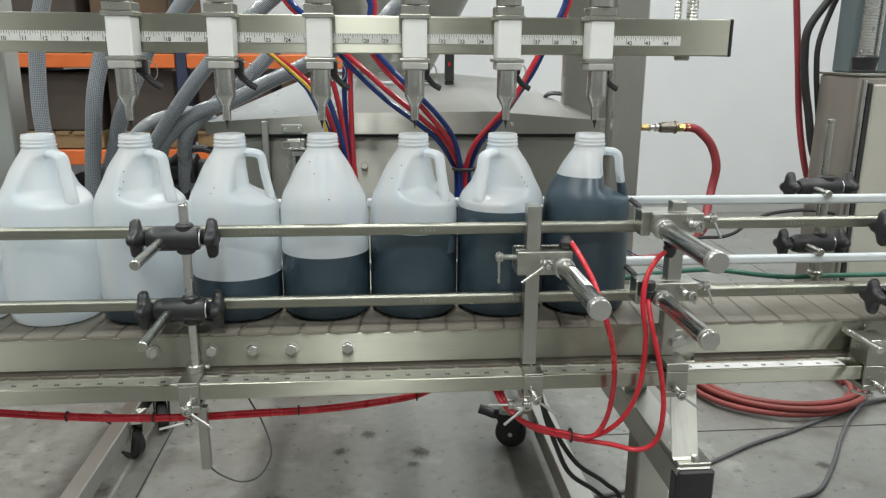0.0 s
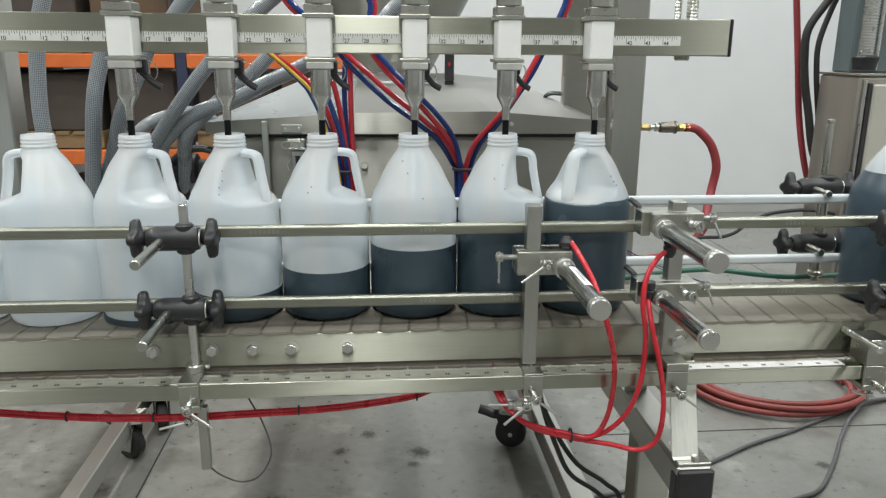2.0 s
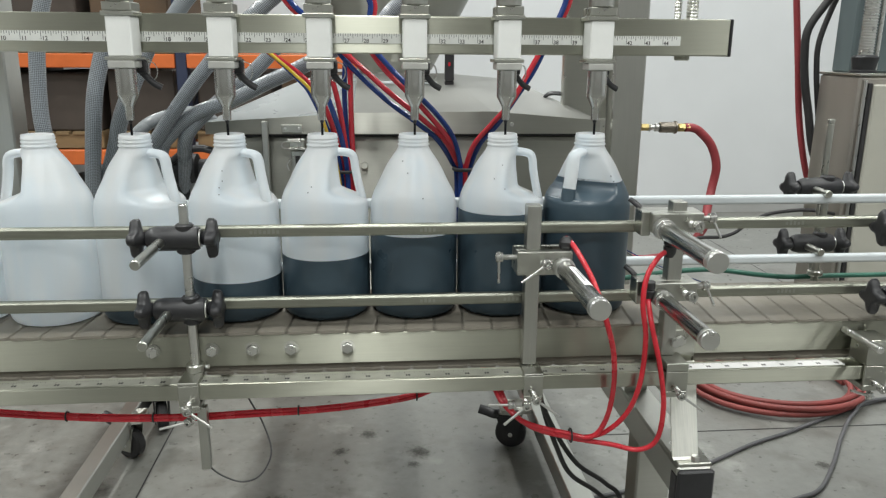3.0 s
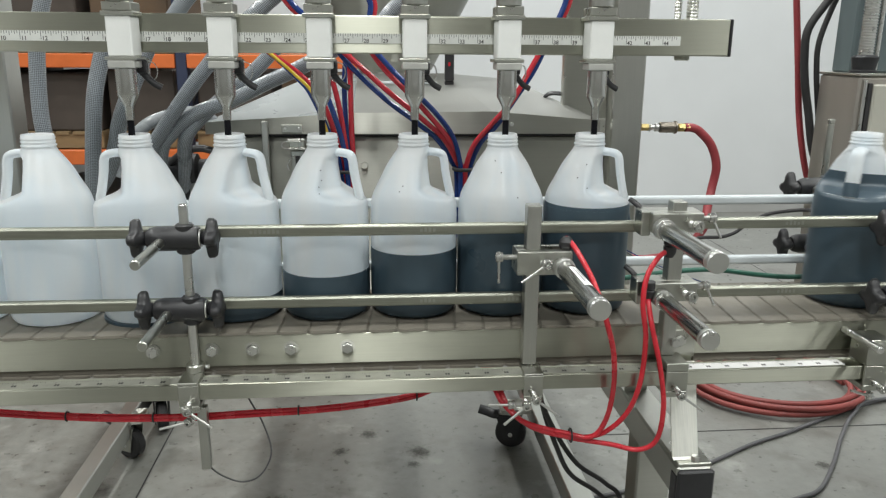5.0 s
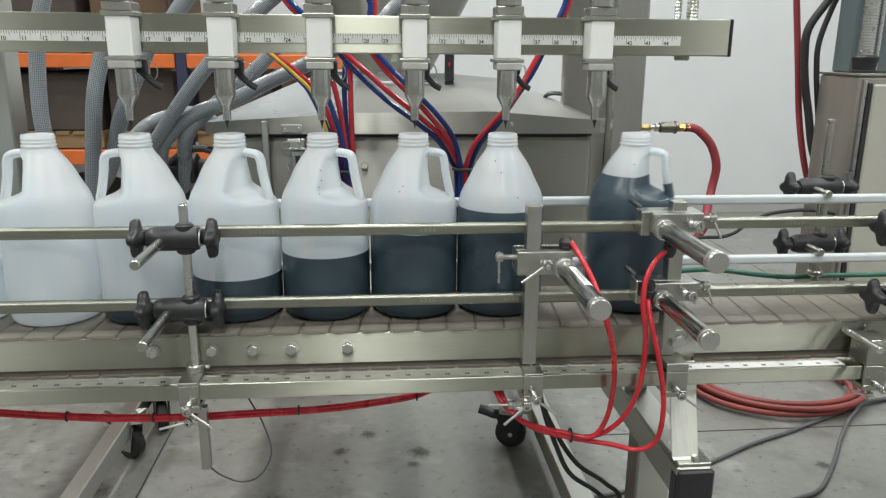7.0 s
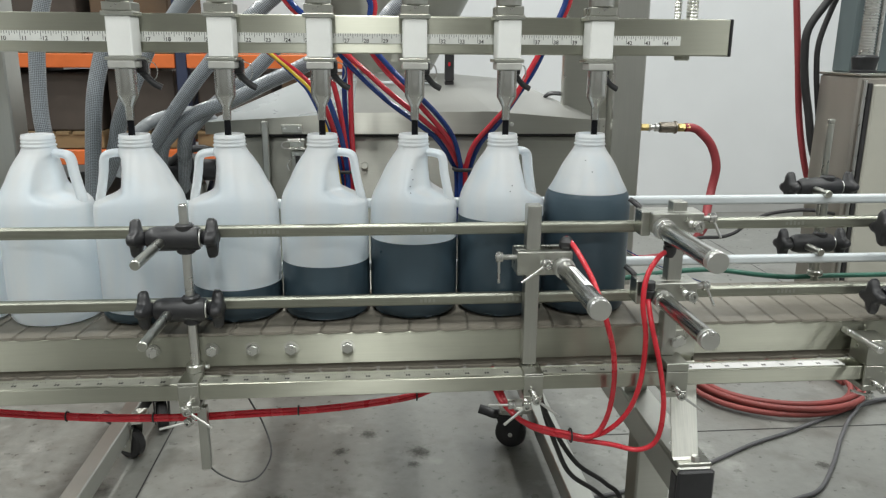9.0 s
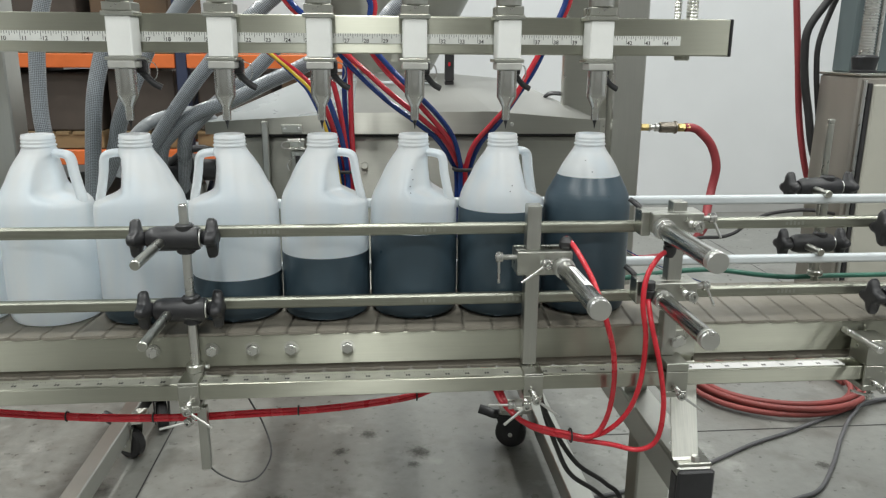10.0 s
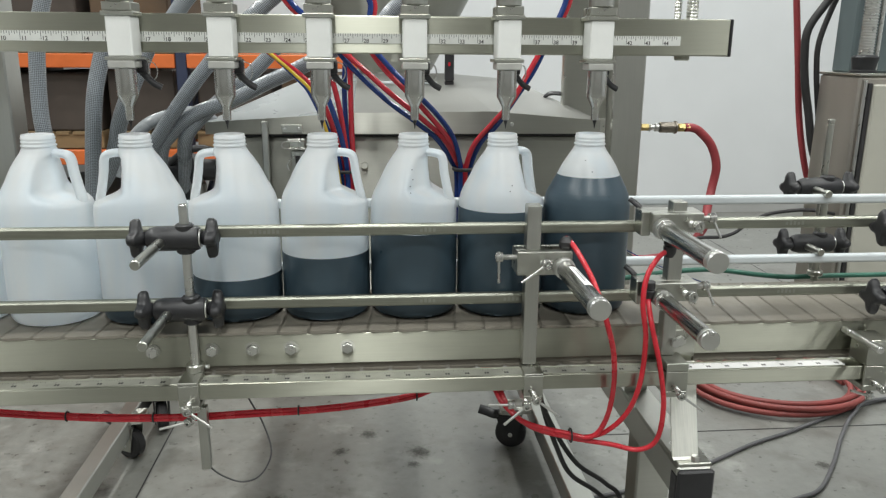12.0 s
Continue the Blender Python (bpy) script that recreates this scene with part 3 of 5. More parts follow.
# ---- conveyor ----
CX0, CX1 = -1.6, 1.9
conveyor = thing("conveyor", (0, 0, 0.6), "stainless conveyor with a brown plastic chain belt", "conveyor")
part("side_plate", B(CX0, CX1, -0.0865, -0.0845, 0.8545, 0.8962, 0.0006), STEEL, conveyor)
part("side_plate", B(CX0, CX1, 0.0845, 0.0865, 0.8545, 0.8985, 0.0006), STEEL, conveyor)
part("bed", B(CX0, CX1, -0.082, 0.082, 0.856, 0.880), STEEL_DULL, conveyor)
for px in (-0.246, -0.172, -0.121, -0.0725, 0.0, 0.415, 0.95):
    bolt = part("bolt", L("y", (px, -0.0867, 0.8775), [(0.0098, 0), (0.0098, -0.0012)], 20), STEEL_DULL, conveyor)
    part("bolt_head", hexagon("y", (px, -0.0881, 0.8775), 0.0075, -0.0060), CHROME, bolt)
FLIGHT = 0.0381
flight_bm = bmesh.new()
GAP = 0.0009
front_edge = [(-FLIGHT / 2 + GAP + (FLIGHT - 2 * GAP) * i / 6, -0.083 - (0 if i in (0, 6) else 0.0022 if i in (1, 2) else 0.0013)) for i in range(7)]
outline = [(x + 0.08 * y, y - (0.0030 if y < 0 else 0)) for x, y in front_edge + [(FLIGHT / 2 - GAP, 0.083), (-FLIGHT / 2 + GAP, 0.083)]]
lo = [flight_bm.verts.new((x, y, -0.0034)) for x, y in outline]
hi = [flight_bm.verts.new((x * 0.99, y * 0.997, 0)) for x, y in outline]
flight_bm.faces.new(lo), flight_bm.faces.new(hi)
for i in range(len(outline)):
    j = (i + 1) % len(outline)
    flight_bm.faces.new((lo[i], lo[j], hi[j], hi[i]))
flight_mesh = finish("belt_flight", flight_bm, BELT, Vector())
belt = thing("belt", (0, 0, BELT_Z), "brown plastic chain belt of hinged flights, with grime", "belt")
part("hinge_strip", B(CX0 + 0.03, CX1 - 0.03, -0.0805, 0.0805, 0.8802, 0.8945), CHAIN, belt, "dark hinge strip under the flights")
TURN = 0.0285                                      # radius of the turn at either end of the loop
ARC = math.pi * TURN
RUN = FLIGHT * round((CX1 - CX0 - 2 * TURN) / FLIGHT * 2) / 2
COUNT = int((2 * RUN + 2 * ARC) / FLIGHT)
LOOP = COUNT * FLIGHT
LX0 = CX0 + TURN
LX1 = LX0 + (LOOP - 2 * ARC) / 2


def loop_pose(s):
    """The pose of a flight s metres along the loop: out on top, round the end, back below."""
    s %= LOOP
    top = LX1 - LX0
    if s < top:
        return pose(LX0 + s, 0, 0)
    s -= top
    if s < ARC:
        a = s / TURN
        return pose(LX1 + TURN * math.sin(a), 0, -TURN + TURN * math.cos(a), 0, math.degrees(a), 0)
    s -= ARC
    if s < top:
        return pose(LX1 - s, 0, -2 * TURN, 0, 180, 0)
    a = (s - top) / TURN
    return pose(LX0 - TURN * math.sin(a), 0, -TURN - TURN * math.cos(a), 0, 180 + math.degrees(a), 0)


# Added filler: stops light showing through the gaps of the returning run.
part("return_strip", B(CX0 + 0.03, CX1 - 0.03, -0.0812, 0.0812, 0.8468, 0.8536), BELT, belt, "brown filler strip closing the gaps of the returning run")
PHASE = (0.3645 + FLIGHT / 2 - LX0) % FLIGHT      # a joint lies at x = 0.3645 when the clip begins
flights = []
for i in range(COUNT):
    ob = new("belt_flight", flight_mesh)
    ob.parent = belt
    flights.append((ob, PHASE + FLIGHT * i))


def flight_rows(s0):
    """Rows close together round the ends, wide apart on the straights."""
    rows, t = [], 0.0
    top = LX1 - LX0
    marks = [top, top + ARC, 2 * top + ARC, LOOP]
    times = {0.0, 12.0} | {float(i) for i in range(1, 12)}
    for n in range(-1, 2):
        for m in marks:
            tm = (m + n * LOOP - s0) / SPEED
            times |= {tm + d for d in (-0.4, -0.3, -0.2, -0.1, 0.0, 0.1, 0.2, 0.3, 0.4)}
    times = sorted(round(t * FPS) / FPS for t in times if 0 <= t <= 12)
    return [(t, loop_pose(s0 + SPEED * t)) for t in dict.fromkeys(times)]


# guide rails
def guide_rail(x0, x1, y, z, mat, label, high=0.0076):
    ob = thing("guide_rail", (x0, y, z), label, "guide rail", "guide rails along the belt")
    part("bar", B(x0, x1, y - 0.006, y + 0.006, z - high, z + high, 0.0045, 4), mat, ob)
    for xe, s in ((x0, -1), (x1, 1)):
        part("end_plug", B(min(xe, xe + s * 0.003), max(xe, xe + s * 0.003), y - 0.005, y + 0.005, z - 0.0066, z + 0.0066), BLACK, ob)
    if mat is RAIL_STEEL:
        for xs, count in ((x0 + 0.42, 7), (-0.118, 7), (0.095, 4), (0.205, 4), (0.58, 5)):
            if x0 + 0.05 < xs < x1 - 0.05 and not (xs > 0.2 and xs < 0.3 and z > 1) and not (xs == -0.118 and z < 1):
                bm = bmesh.new()
                for i in range(count):
                    box(bm, xs + i * 0.0055, xs + i * 0.0055 + 0.0034, y - 0.00615, y - 0.0058, z - 0.0026, z + (0.0028 if i % 3 else 0.0016))
                part("stamped_marks", bm, STAMP, ob, "worn stamped marks")
    return ob


for z in (1.0301, 0.9355):
    guide_rail(-1.5, 0.388, -0.072, z, RAIL_STEEL, "straight steel guide rail with stamped marks beside the belt")
    guide_rail(0.452, 1.6, -0.072, z + 0.003, RAIL_STEEL, "straight steel guide rail beside the belt")
    guide_rail(-1.5, 1.6, 0.078, z + 0.004, UHMW, "pale plastic guide rail on the far side of the belt", 0.0071)

# the ruled support beam
beam = thing("support_beam", (0, -0.115, 0.828), "square steel support beam with a ruler on top", "beam")
part("tube", B(-1.5, 0.735, -0.1300, -0.1000, 0.8285, 0.8490, 0.0016, 2), STEEL, beam)
for xa, xb, mat in ((-1.4, 0.405, TAPE_STEEL), (0.445, 0.66, RULE_WHITE)):
    tape = part("ruler", B(xa, xb, -0.126, -0.108, 0.8491, 0.8494), mat, beam)
    bm = bmesh.new()
    for i in range(int((xb - xa) / 0.003175)):
        xx = xa + i * 0.003175
        ln = 0.0055 if i % 8 == 0 else 0.0035 if i % 4 == 0 else 0.002
        box(bm, xx - 0.00018, xx + 0.00018, -0.1262 + 0.018 - ln, -0.1082, 0.84945, 0.8495)
        if i % 8 == 0:
            for k, w in ((0.0012, 0.0022), (0.0042, 0.0026)):
                box(bm, xx + k, xx + k + w, -0.1212, -0.1164, 0.84945, 0.8495)
    part("tick_marks", bm, INK, tape)

# ---- filler frame and tank ----
filler = thing("filler_frame", (0.52, 1.6, 0), "stainless frame of the filling machine on casters", "machine frame")
part("post", B(0.4905, 0.5515, 0.42, 0.48, 0.76, 2.3, 0.003), STEEL_V, filler)
part("post", B(-0.668, -0.608, 0.42, 0.48, 0.76, 2.3, 0.003), STEEL_V, filler)
for x0, y0, y1 in ((0.522, 0.1, 1.70), (-0.775, 0.1, 1.75)):
    part("base_tube", B(x0, x0 + (0.063 if x0 > 0 else 0.048), y0, y1, 0.085, 0.145, 0.003), STEEL_Y, filler)
    part("leg", B(x0, x0 + 0.063, 1.63, 1.69, 0.1455, 0.70, 0.003), STEEL_V, filler)
    part("under_beam", B(x0, x0 + 0.063, 0.40, 1.75, 0.7005, 0.745, 0.003), STEEL_Y, filler)
part("cross_tube", B(-0.712, 0.522, 0.42, 0.48, 0.7005, 0.745, 0.003), STEEL_Y, filler)
part("cross_tube", B(-0.712, 0.522, 1.58, 1.62, 0.7005, 0.745, 0.003), STEEL_S, filler)


def caster(x, y, turn, cheek=None, group="casters under the frame"):
    c = thing("caster", (x, y, 0), "black caster wheel with a brake pedal under a steel frame", "caster", group)
    wheel = part("wheel", L("x", (x - 0.018, y, 0.050), [(0.034, 0), (0.046, 0.002), (0.0498, 0.008), (0.0498, 0.028), (0.046, 0.034), (0.034, 0.036)], 32), RUBBER, c)
    part("hub", L("x", (x - 0.027, y, 0.050), [(0.006, 0), (0.008, 0.002), (0.008, 0.052), (0.006, 0.054)], 6), CHROME, wheel)
    for s in (-1, 1):
        bm = bmesh.new()
        pts = [(-0.022, 0.030), (0.022, 0.030), (0.046, 0.112), (-0.036, 0.112)]
        a = [bm.verts.new((x + s * 0.0215, y + p, z)) for p, z in pts]
        b = [bm.verts.new((x + s * 0.0250, y + p, z)) for p, z in pts]
        bm.faces.new(a), bm.faces.new(b)
        for i in range(4):
            bm.faces.new((a[i], a[(i + 1) % 4], b[(i + 1) % 4], b[i]))
        part("fork_cheek", bm, cheek or BLACK, c)
    part("fork_crown", B(x - 0.027, x + 0.027, y - 0.026, y + 0.040, 0.1125, 0.124, 0.003), BLACK, c)
    part("brake_pedal", W([(x, y + 0.03, 0.112), (x, y + 0.055, 0.108), (x, y + 0.080, 0.116), (x, y + 0.105, 0.122)], 0.016, 8, 4, 0.45), BLACK, c)
    part("top_plate", B(x - 0.035, x + 0.035, y - 0.035, y + 0.035, 0.1245, 0.130), STEEL_DULL, c)
    c.rotation_euler = (0, 0, radians(turn))
    return c


caster(0.463, 1.195, 75)
caster(-0.742, 1.215, 62, STEEL_DULL)
caster(-0.692, 1.392, 20)
for bx0, bx1, cy in ((0.425, 0.5215, 1.195), (-0.7265, -0.69, 1.215), (-0.7265, -0.652, 1.392)):
    part("caster_bracket", B(bx0, bx1, cy - 0.04, cy + 0.04, 0.1302, 0.1448), STEEL_DULL, filler)

# ---- tank ----
tank = thing("tank", (0.1, 0.9, 0.745), "stainless supply tank with a sloping folded lid", "tank")
part("body", B(-0.245, 0.44, 0.364, 1.55, 0.7455, 1.100, 0.010, 2), STEEL_DULL, tank)
part("seal", B(-0.240, 0.436, 0.358, 1.555, 1.1002, 1.1045), RUBBER, tank, "black rubber seal")
TOPY, TOPZ = 0.66, 1.1995
bm = bmesh.new()
front = [(-0.256, 1.126), (0.002, 1.1420), (0.25, 1.145), (0.447, 1.129)]
lo = [bm.verts.new((x, 0.350, 1.105)) for x, _ in front]
hi = [bm.verts.new((x, 0.350, z)) for x, z in front]
for i in range(3):
    bm.faces.new((lo[i], lo[i + 1], hi[i + 1], hi[i]))
top = [bm.verts.new((x, TOPY, z)) for x, z in ((-0.102, TOPZ - 0.009), (0.003, TOPZ), (0.194, TOPZ + 0.002), (0.337, TOPZ - 0.010))]
back = [bm.verts.new((x, 1.56, z)) for x, z in front]
back_lo = [bm.verts.new((x, 1.56, 1.105)) for x, _ in front]
for i in range(3):
    bm.faces.new((hi[i], hi[i + 1], top[i + 1], top[i]))
    bm.faces.new((top[i], top[i + 1], back[i + 1], back[i]))
    bm.faces.new((back[i], back[i + 1], back_lo[i + 1], back_lo[i]))
bm.faces.new((lo[0], hi[0], top[0], back[0], back_lo[0])), bm.faces.new((hi[3], lo[3], back_lo[3], back[3], top[3]))
bm.faces.new((lo[0], lo[1], lo[2], lo[3], back_lo[3], back_lo[2], back_lo[1], back_lo[0]))
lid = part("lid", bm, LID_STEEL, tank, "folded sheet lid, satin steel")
lid.data.materials.append(STEEL_DULL)                # its front flange is brushed
lid.data.materials.append(LID_FACET)
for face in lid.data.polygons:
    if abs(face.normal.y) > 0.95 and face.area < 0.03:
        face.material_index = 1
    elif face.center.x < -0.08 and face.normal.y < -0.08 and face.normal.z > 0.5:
        face.material_index = 2                      # left facet: its dark reflections are put in as a darker tone
part("stay_bar", B(-0.158, -0.147, 0.338, 0.3485, 0.92, 1.128, 0.001), STEEL_V, tank)
hinge = part("hinge_plate", B(-0.124, -0.088, 0.3455, 0.3495, 1.108, 1.122, 0.0008), STEEL_S, tank)
for hx in (-0.118, -0.094):
    part("rivet", L("y", (hx, 0.3454, 1.115), [(0.0028, 0), (0.0018, -0.0012)], 10), CHROME, hinge)
latch = part("latch", B(-0.113, -0.086, 0.352, 0.3635, 1.079, 1.097, 0.001), STEEL_S, tank, "bent steel draw latch")
for za in (1.0955, 1.0790):
    part("latch_roll", rod("x", (-0.115, 0.351, za), 0.0026, 0.031, 0.0006, 12), CHROME, latch)
part("latch_wire", W([(-0.092, 0.349, 1.092), (-0.119, 0.347, 1.092), (-0.126, 0.347, 1.086), (-0.119, 0.347, 1.080), (-0.092, 0.349, 1.081)], 0.0014, 6, 4), CHROME, latch)
part("latch_body", B(-0.110, -0.088, 0.354, 0.3635, 1.036, 1.075, 0.001), STEEL_S, latch)
part("latch_slot", B(-0.103, -0.095, 0.3535, 0.3539, 1.044, 1.066), RUBBER, latch)
part("latch_wire", W([(-0.110, 0.352, 1.064), (-0.117, 0.350, 1.050), (-0.114, 0.350, 1.040)], 0.0012, 6, 4), CHROME, latch)
part("bolt", hexagon("y", (0.0193, 0.3638, 1.0475), 0.0068, -0.006), STEEL_DULL, tank)
part("screw_eye", L("y", (0.288, 0.3635, 1.092), [(0.0065, 0), (0.0065, -0.003), (0.003, -0.0035)], 16), CHROME, tank)
part("lid_screw", L("y", (0.285, 0.3495, 1.122), [(0.004, 0), (0.003, -0.002)], 12), CHROME, tank)
part("corner_tab", B(0.447, 0.458, 0.349, 0.36, 1.106, 1.132, 0.001), STEEL_S, tank)
part("lid_strip", B(0.040, 0.165, 0.552, 0.560, 1.1840, 1.1880, 0.001), UHMW, tank, "pale blue-white strip on the lid")
part("lid_handle", W([(0.3725, 0.515, 1.1490), (0.3845, 0.505, 1.1670), (0.4096, 0.500, 1.1680), (0.4176, 0.500, 1.1640)], 0.0075, 10, 4, 0.45, across=(0, 1, 0)), BLACK, tank)
hopper = thing("hopper", (0.088, 0.86, 1.19), "conical stainless hopper standing on the tank lid", "hopper")
part("cone", L("z", (0.088, 0.86, 0), [(0.085, 1.190), (0.085, 1.2015), (0.0885, 1.204), (0.205, 1.42), (0.205, 1.60), (0.209, 1.602), (0.209, 1.610), (0.20, 1.610), (0.20, 1.42)], 40, cap=False), STEEL_DULL, hopper)
part("outlet", L("z", (0.088, 0.86, 0), [(0.06, 1.14), (0.06, 1.20), (0.03, 1.20)], 28), STEEL_S, hopper)
box_back = thing("switch_box", (0.19, 0.56, 1.2), "black limit switch with a red mark behind the nozzles", "switch")
part("housing", B(0.182, 0.200, 0.55, 0.57, 1.190, 1.250, 0.002), BLACK, box_back)
part("foot", B(0.182, 0.200, 0.555, 0.567, 1.170, 1.1898, 0.001), BLACK, box_back)
part("red_mark", B(0.188, 0.192, 0.5482, 0.5498, 1.219, 1.227), TUBE_RED, box_back)
plate = thing("side_panel", (0.455, 0.52, 1.0), "grey steel side panel beside the post", "panel")
part("sheet", B(0.404, 0.4898, 0.455, 0.462, 0.76, 2.2, 0.001), STEEL_DULL, plate)
part("edge_fold", B(0.400, 0.4038, 0.445, 0.463, 0.76, 2.2), STEEL_S, plate)


def threaded_rod(name, x, y, z0, z1, r, label, pitch=0.0045):
    ob = thing(name, (x, y, z0), label, "screw")
    prof, z = [], z0
    while z < z1:
        prof += [(r, z), (r * 0.80, z + pitch / 2)]
        z += pitch
    part("thread", L("z", (x, y, 0), prof, 18), CHROME, ob)
    return ob


threaded_rod("lifting_screw", 0.478, 0.045, RAIL[1], 1.55, 0.0085, "threaded steel lifting screw standing on the rail")
threaded_rod("lifting_screw", 0.462, 0.056, RAIL[1], 1.55, 0.005, "thin threaded steel rod standing on the rail")

# ---- hoses and tubes ----
def hose(name, pts, r, mat, label, category="hose", group="", flat=1.0, seg=10):
    return solid(name, sweep(bmesh.new(), pts, r, seg, 8, flat), mat, label, category, group, at=pts[0])


GREY = "clear hose with a grey woven braid"


def product_hose(*pts):
    return hose("product_hose", list(pts), 0.0122, BRAID, GREY, group="braided product hoses", seg=16)


product_hose((-0.445, 0.25, 1.42), (-0.459, 0.25, 1.337), (-0.477, 0.25, 1.271), (-0.484, 0.25, 1.211), (-0.487, 0.25, 1.15), (-0.484, 0.25, 1.106), (-0.485, 0.27, 1.029), (-0.49, 0.30, 0.90))
product_hose((-0.34, 0.22, 1.34), (-0.363, 0.22, 1.271), (-0.377, 0.22, 1.23), (-0.391, 0.22, 1.179), (-0.404, 0.23, 1.108), (-0.42, 0.25, 1.023), (-0.44, 0.28, 0.90))
product_hose((-0.30, 0.2, 1.25), (-0.334, 0.2, 1.18), (-0.357, 0.22, 1.14), (-0.374, 0.24, 1.098), (-0.398, 0.26, 1.049), (-0.433, 0.28, 0.998), (-0.47, 0.32, 0.90))
product_hose((-0.19, 0.29, 1.275), (-0.229, 0.3, 1.229), (-0.256, 0.3, 1.197), (-0.294, 0.31, 1.15), (-0.323, 0.32, 1.111), (-0.348, 0.33, 1.076), (-0.364, 0.34, 1.036), (-0.38, 0.36, 0.92))
product_hose((-0.01, 0.27, 1.257), (-0.054, 0.28, 1.235), (-0.093, 0.29, 1.216), (-0.141, 0.3, 1.195), (-0.2, 0.31, 1.166), (-0.26, 0.32, 1.145), (-0.307, 0.33, 1.11), (-0.332, 0.34, 1.07), (-0.35, 0.38, 0.95))
product_hose((-0.09, 0.33, 1.30), (-0.114, 0.33, 1.266), (-0.143, 0.33, 1.234), (-0.183, 0.33, 1.196), (-0.238, 0.33, 1.153), (-0.284, 0.335, 1.105), (-0.300, 0.37, 1.047), (-0.315, 0.42, 0.93))
product_hose((-0.205, 0.19, 1.362), (-0.228, 0.2, 1.333), (-0.244, 0.2, 1.314), (-0.264, 0.2, 1.288), (-0.30, 0.2, 1.25))
product_hose((-0.06, 0.2, 1.366), (-0.095, 0.2, 1.338), (-0.122, 0.2, 1.316), (-0.148, 0.2, 1.293), (-0.19, 0.22, 1.255))
product_hose((0.12, 0.25, 1.36), (0.088, 0.25, 1.328), (0.066, 0.25, 1.308), (0.038, 0.25, 1.275), (0.0, 0.25, 1.255))
hose("clear_hose", [(-0.41, 0.36, 1.03), (-0.39, 0.36, 1.085), (-0.355, 0.36, 1.122), (-0.31, 0.365, 1.138), (-0.27, 0.37, 1.140), (-0.24, 0.375, 1.120)], 0.011, CLEAR, "pale clear plastic hose beside the tank", seg=14)
WORD = {TUBE_RED: "red", BLUE: "dark blue", YELLOW: "yellow"}


def air_tube(mat, *pts):
    return hose("air_tube", list(pts), 0.0026 if mat is YELLOW else 0.0043, mat, "glossy " + WORD[mat] + " plastic air tube behind the nozzles", "tube", "air tubes")


air_tube(TUBE_RED, (-0.03, 0.2, 1.27), (-0.014, 0.2, 1.253), (0.02, 0.2, 1.224), (0.064, 0.2, 1.185), (0.108, 0.2, 1.15), (0.15, 0.22, 1.112), (0.174, 0.24, 1.072), (0.183, 0.247, 1.047), (0.187, 0.25, 0.938))
air_tube(BLUE, (-0.035, 0.21, 1.268), (-0.018, 0.21, 1.25), (0.011, 0.21, 1.217), (0.059, 0.21, 1.173), (0.104, 0.21, 1.14), (0.141, 0.22, 1.109), (0.168, 0.25, 1.068), (0.176, 0.255, 1.045), (0.178, 0.26, 0.936))
air_tube(BLUE, (0.02, 0.18, 1.275), (0.034, 0.18, 1.258), (0.064, 0.18, 1.224), (0.098, 0.18, 1.191), (0.135, 0.2, 1.155), (0.164, 0.22, 1.117), (0.178, 0.232, 1.077), (0.181, 0.238, 1.046), (0.181, 0.24, 0.938))
air_tube(TUBE_RED, (0.016, 0.19, 1.275), (0.03, 0.19, 1.256), (0.055, 0.19, 1.222), (0.092, 0.19, 1.186), (0.126, 0.2, 1.15), (0.16, 0.222, 1.109), (0.181, 0.245, 1.068), (0.190, 0.252, 1.043), (0.194, 0.26, 0.936))
air_tube(TUBE_RED, (0.315, 0.2, 1.275), (0.304, 0.2, 1.256), (0.282, 0.2, 1.216), (0.257, 0.2, 1.172), (0.229, 0.22, 1.135), (0.203, 0.23, 1.102), (0.191, 0.237, 1.067), (0.189, 0.24, 1.038), (0.192, 0.245, 0.938))
air_tube(BLUE, (0.322, 0.21, 1.275), (0.311, 0.21, 1.256), (0.291, 0.21, 1.216), (0.263, 0.21, 1.174), (0.238, 0.222, 1.133), (0.214, 0.233, 1.104), (0.199, 0.243, 1.066), (0.196, 0.247, 1.037), (0.199, 0.25, 0.938))
air_tube(TUBE_RED, (0.001, 0.22, 1.28), (0.001, 0.22, 1.249), (0.002, 0.22, 1.197), (0.002, 0.22, 1.135), (0.004, 0.22, 1.08), (0.008, 0.225, 1.025), (0.012, 0.24, 0.94))
air_tube(BLUE, (-0.002, 0.23, 1.28), (-0.004, 0.23, 1.249), (-0.008, 0.23, 1.197), (-0.007, 0.23, 1.134), (-0.002, 0.23, 1.079), (0.002, 0.234, 1.023), (0.004, 0.25, 0.94))
air_tube(BLUE, (-0.075, 0.2, 1.28), (-0.061, 0.2, 1.249), (-0.041, 0.2, 1.198), (-0.025, 0.2, 1.154), (-0.013, 0.21, 1.109), (-0.006, 0.22, 1.053), (-0.004, 0.23, 0.95))
air_tube(TUBE_RED, (-0.045, 0.21, 1.27), (-0.036, 0.21, 1.24), (-0.024, 0.21, 1.197), (-0.015, 0.212, 1.154), (-0.008, 0.216, 1.1), (-0.001, 0.226, 1.034), (0.001, 0.24, 0.95))
air_tube(YELLOW, (-0.145, 0.195, 1.268), (-0.122, 0.195, 1.248), (-0.082, 0.195, 1.213), (-0.055, 0.195, 1.183), (-0.036, 0.20, 1.124), (-0.022, 0.21, 1.068), (-0.01, 0.23, 0.96))
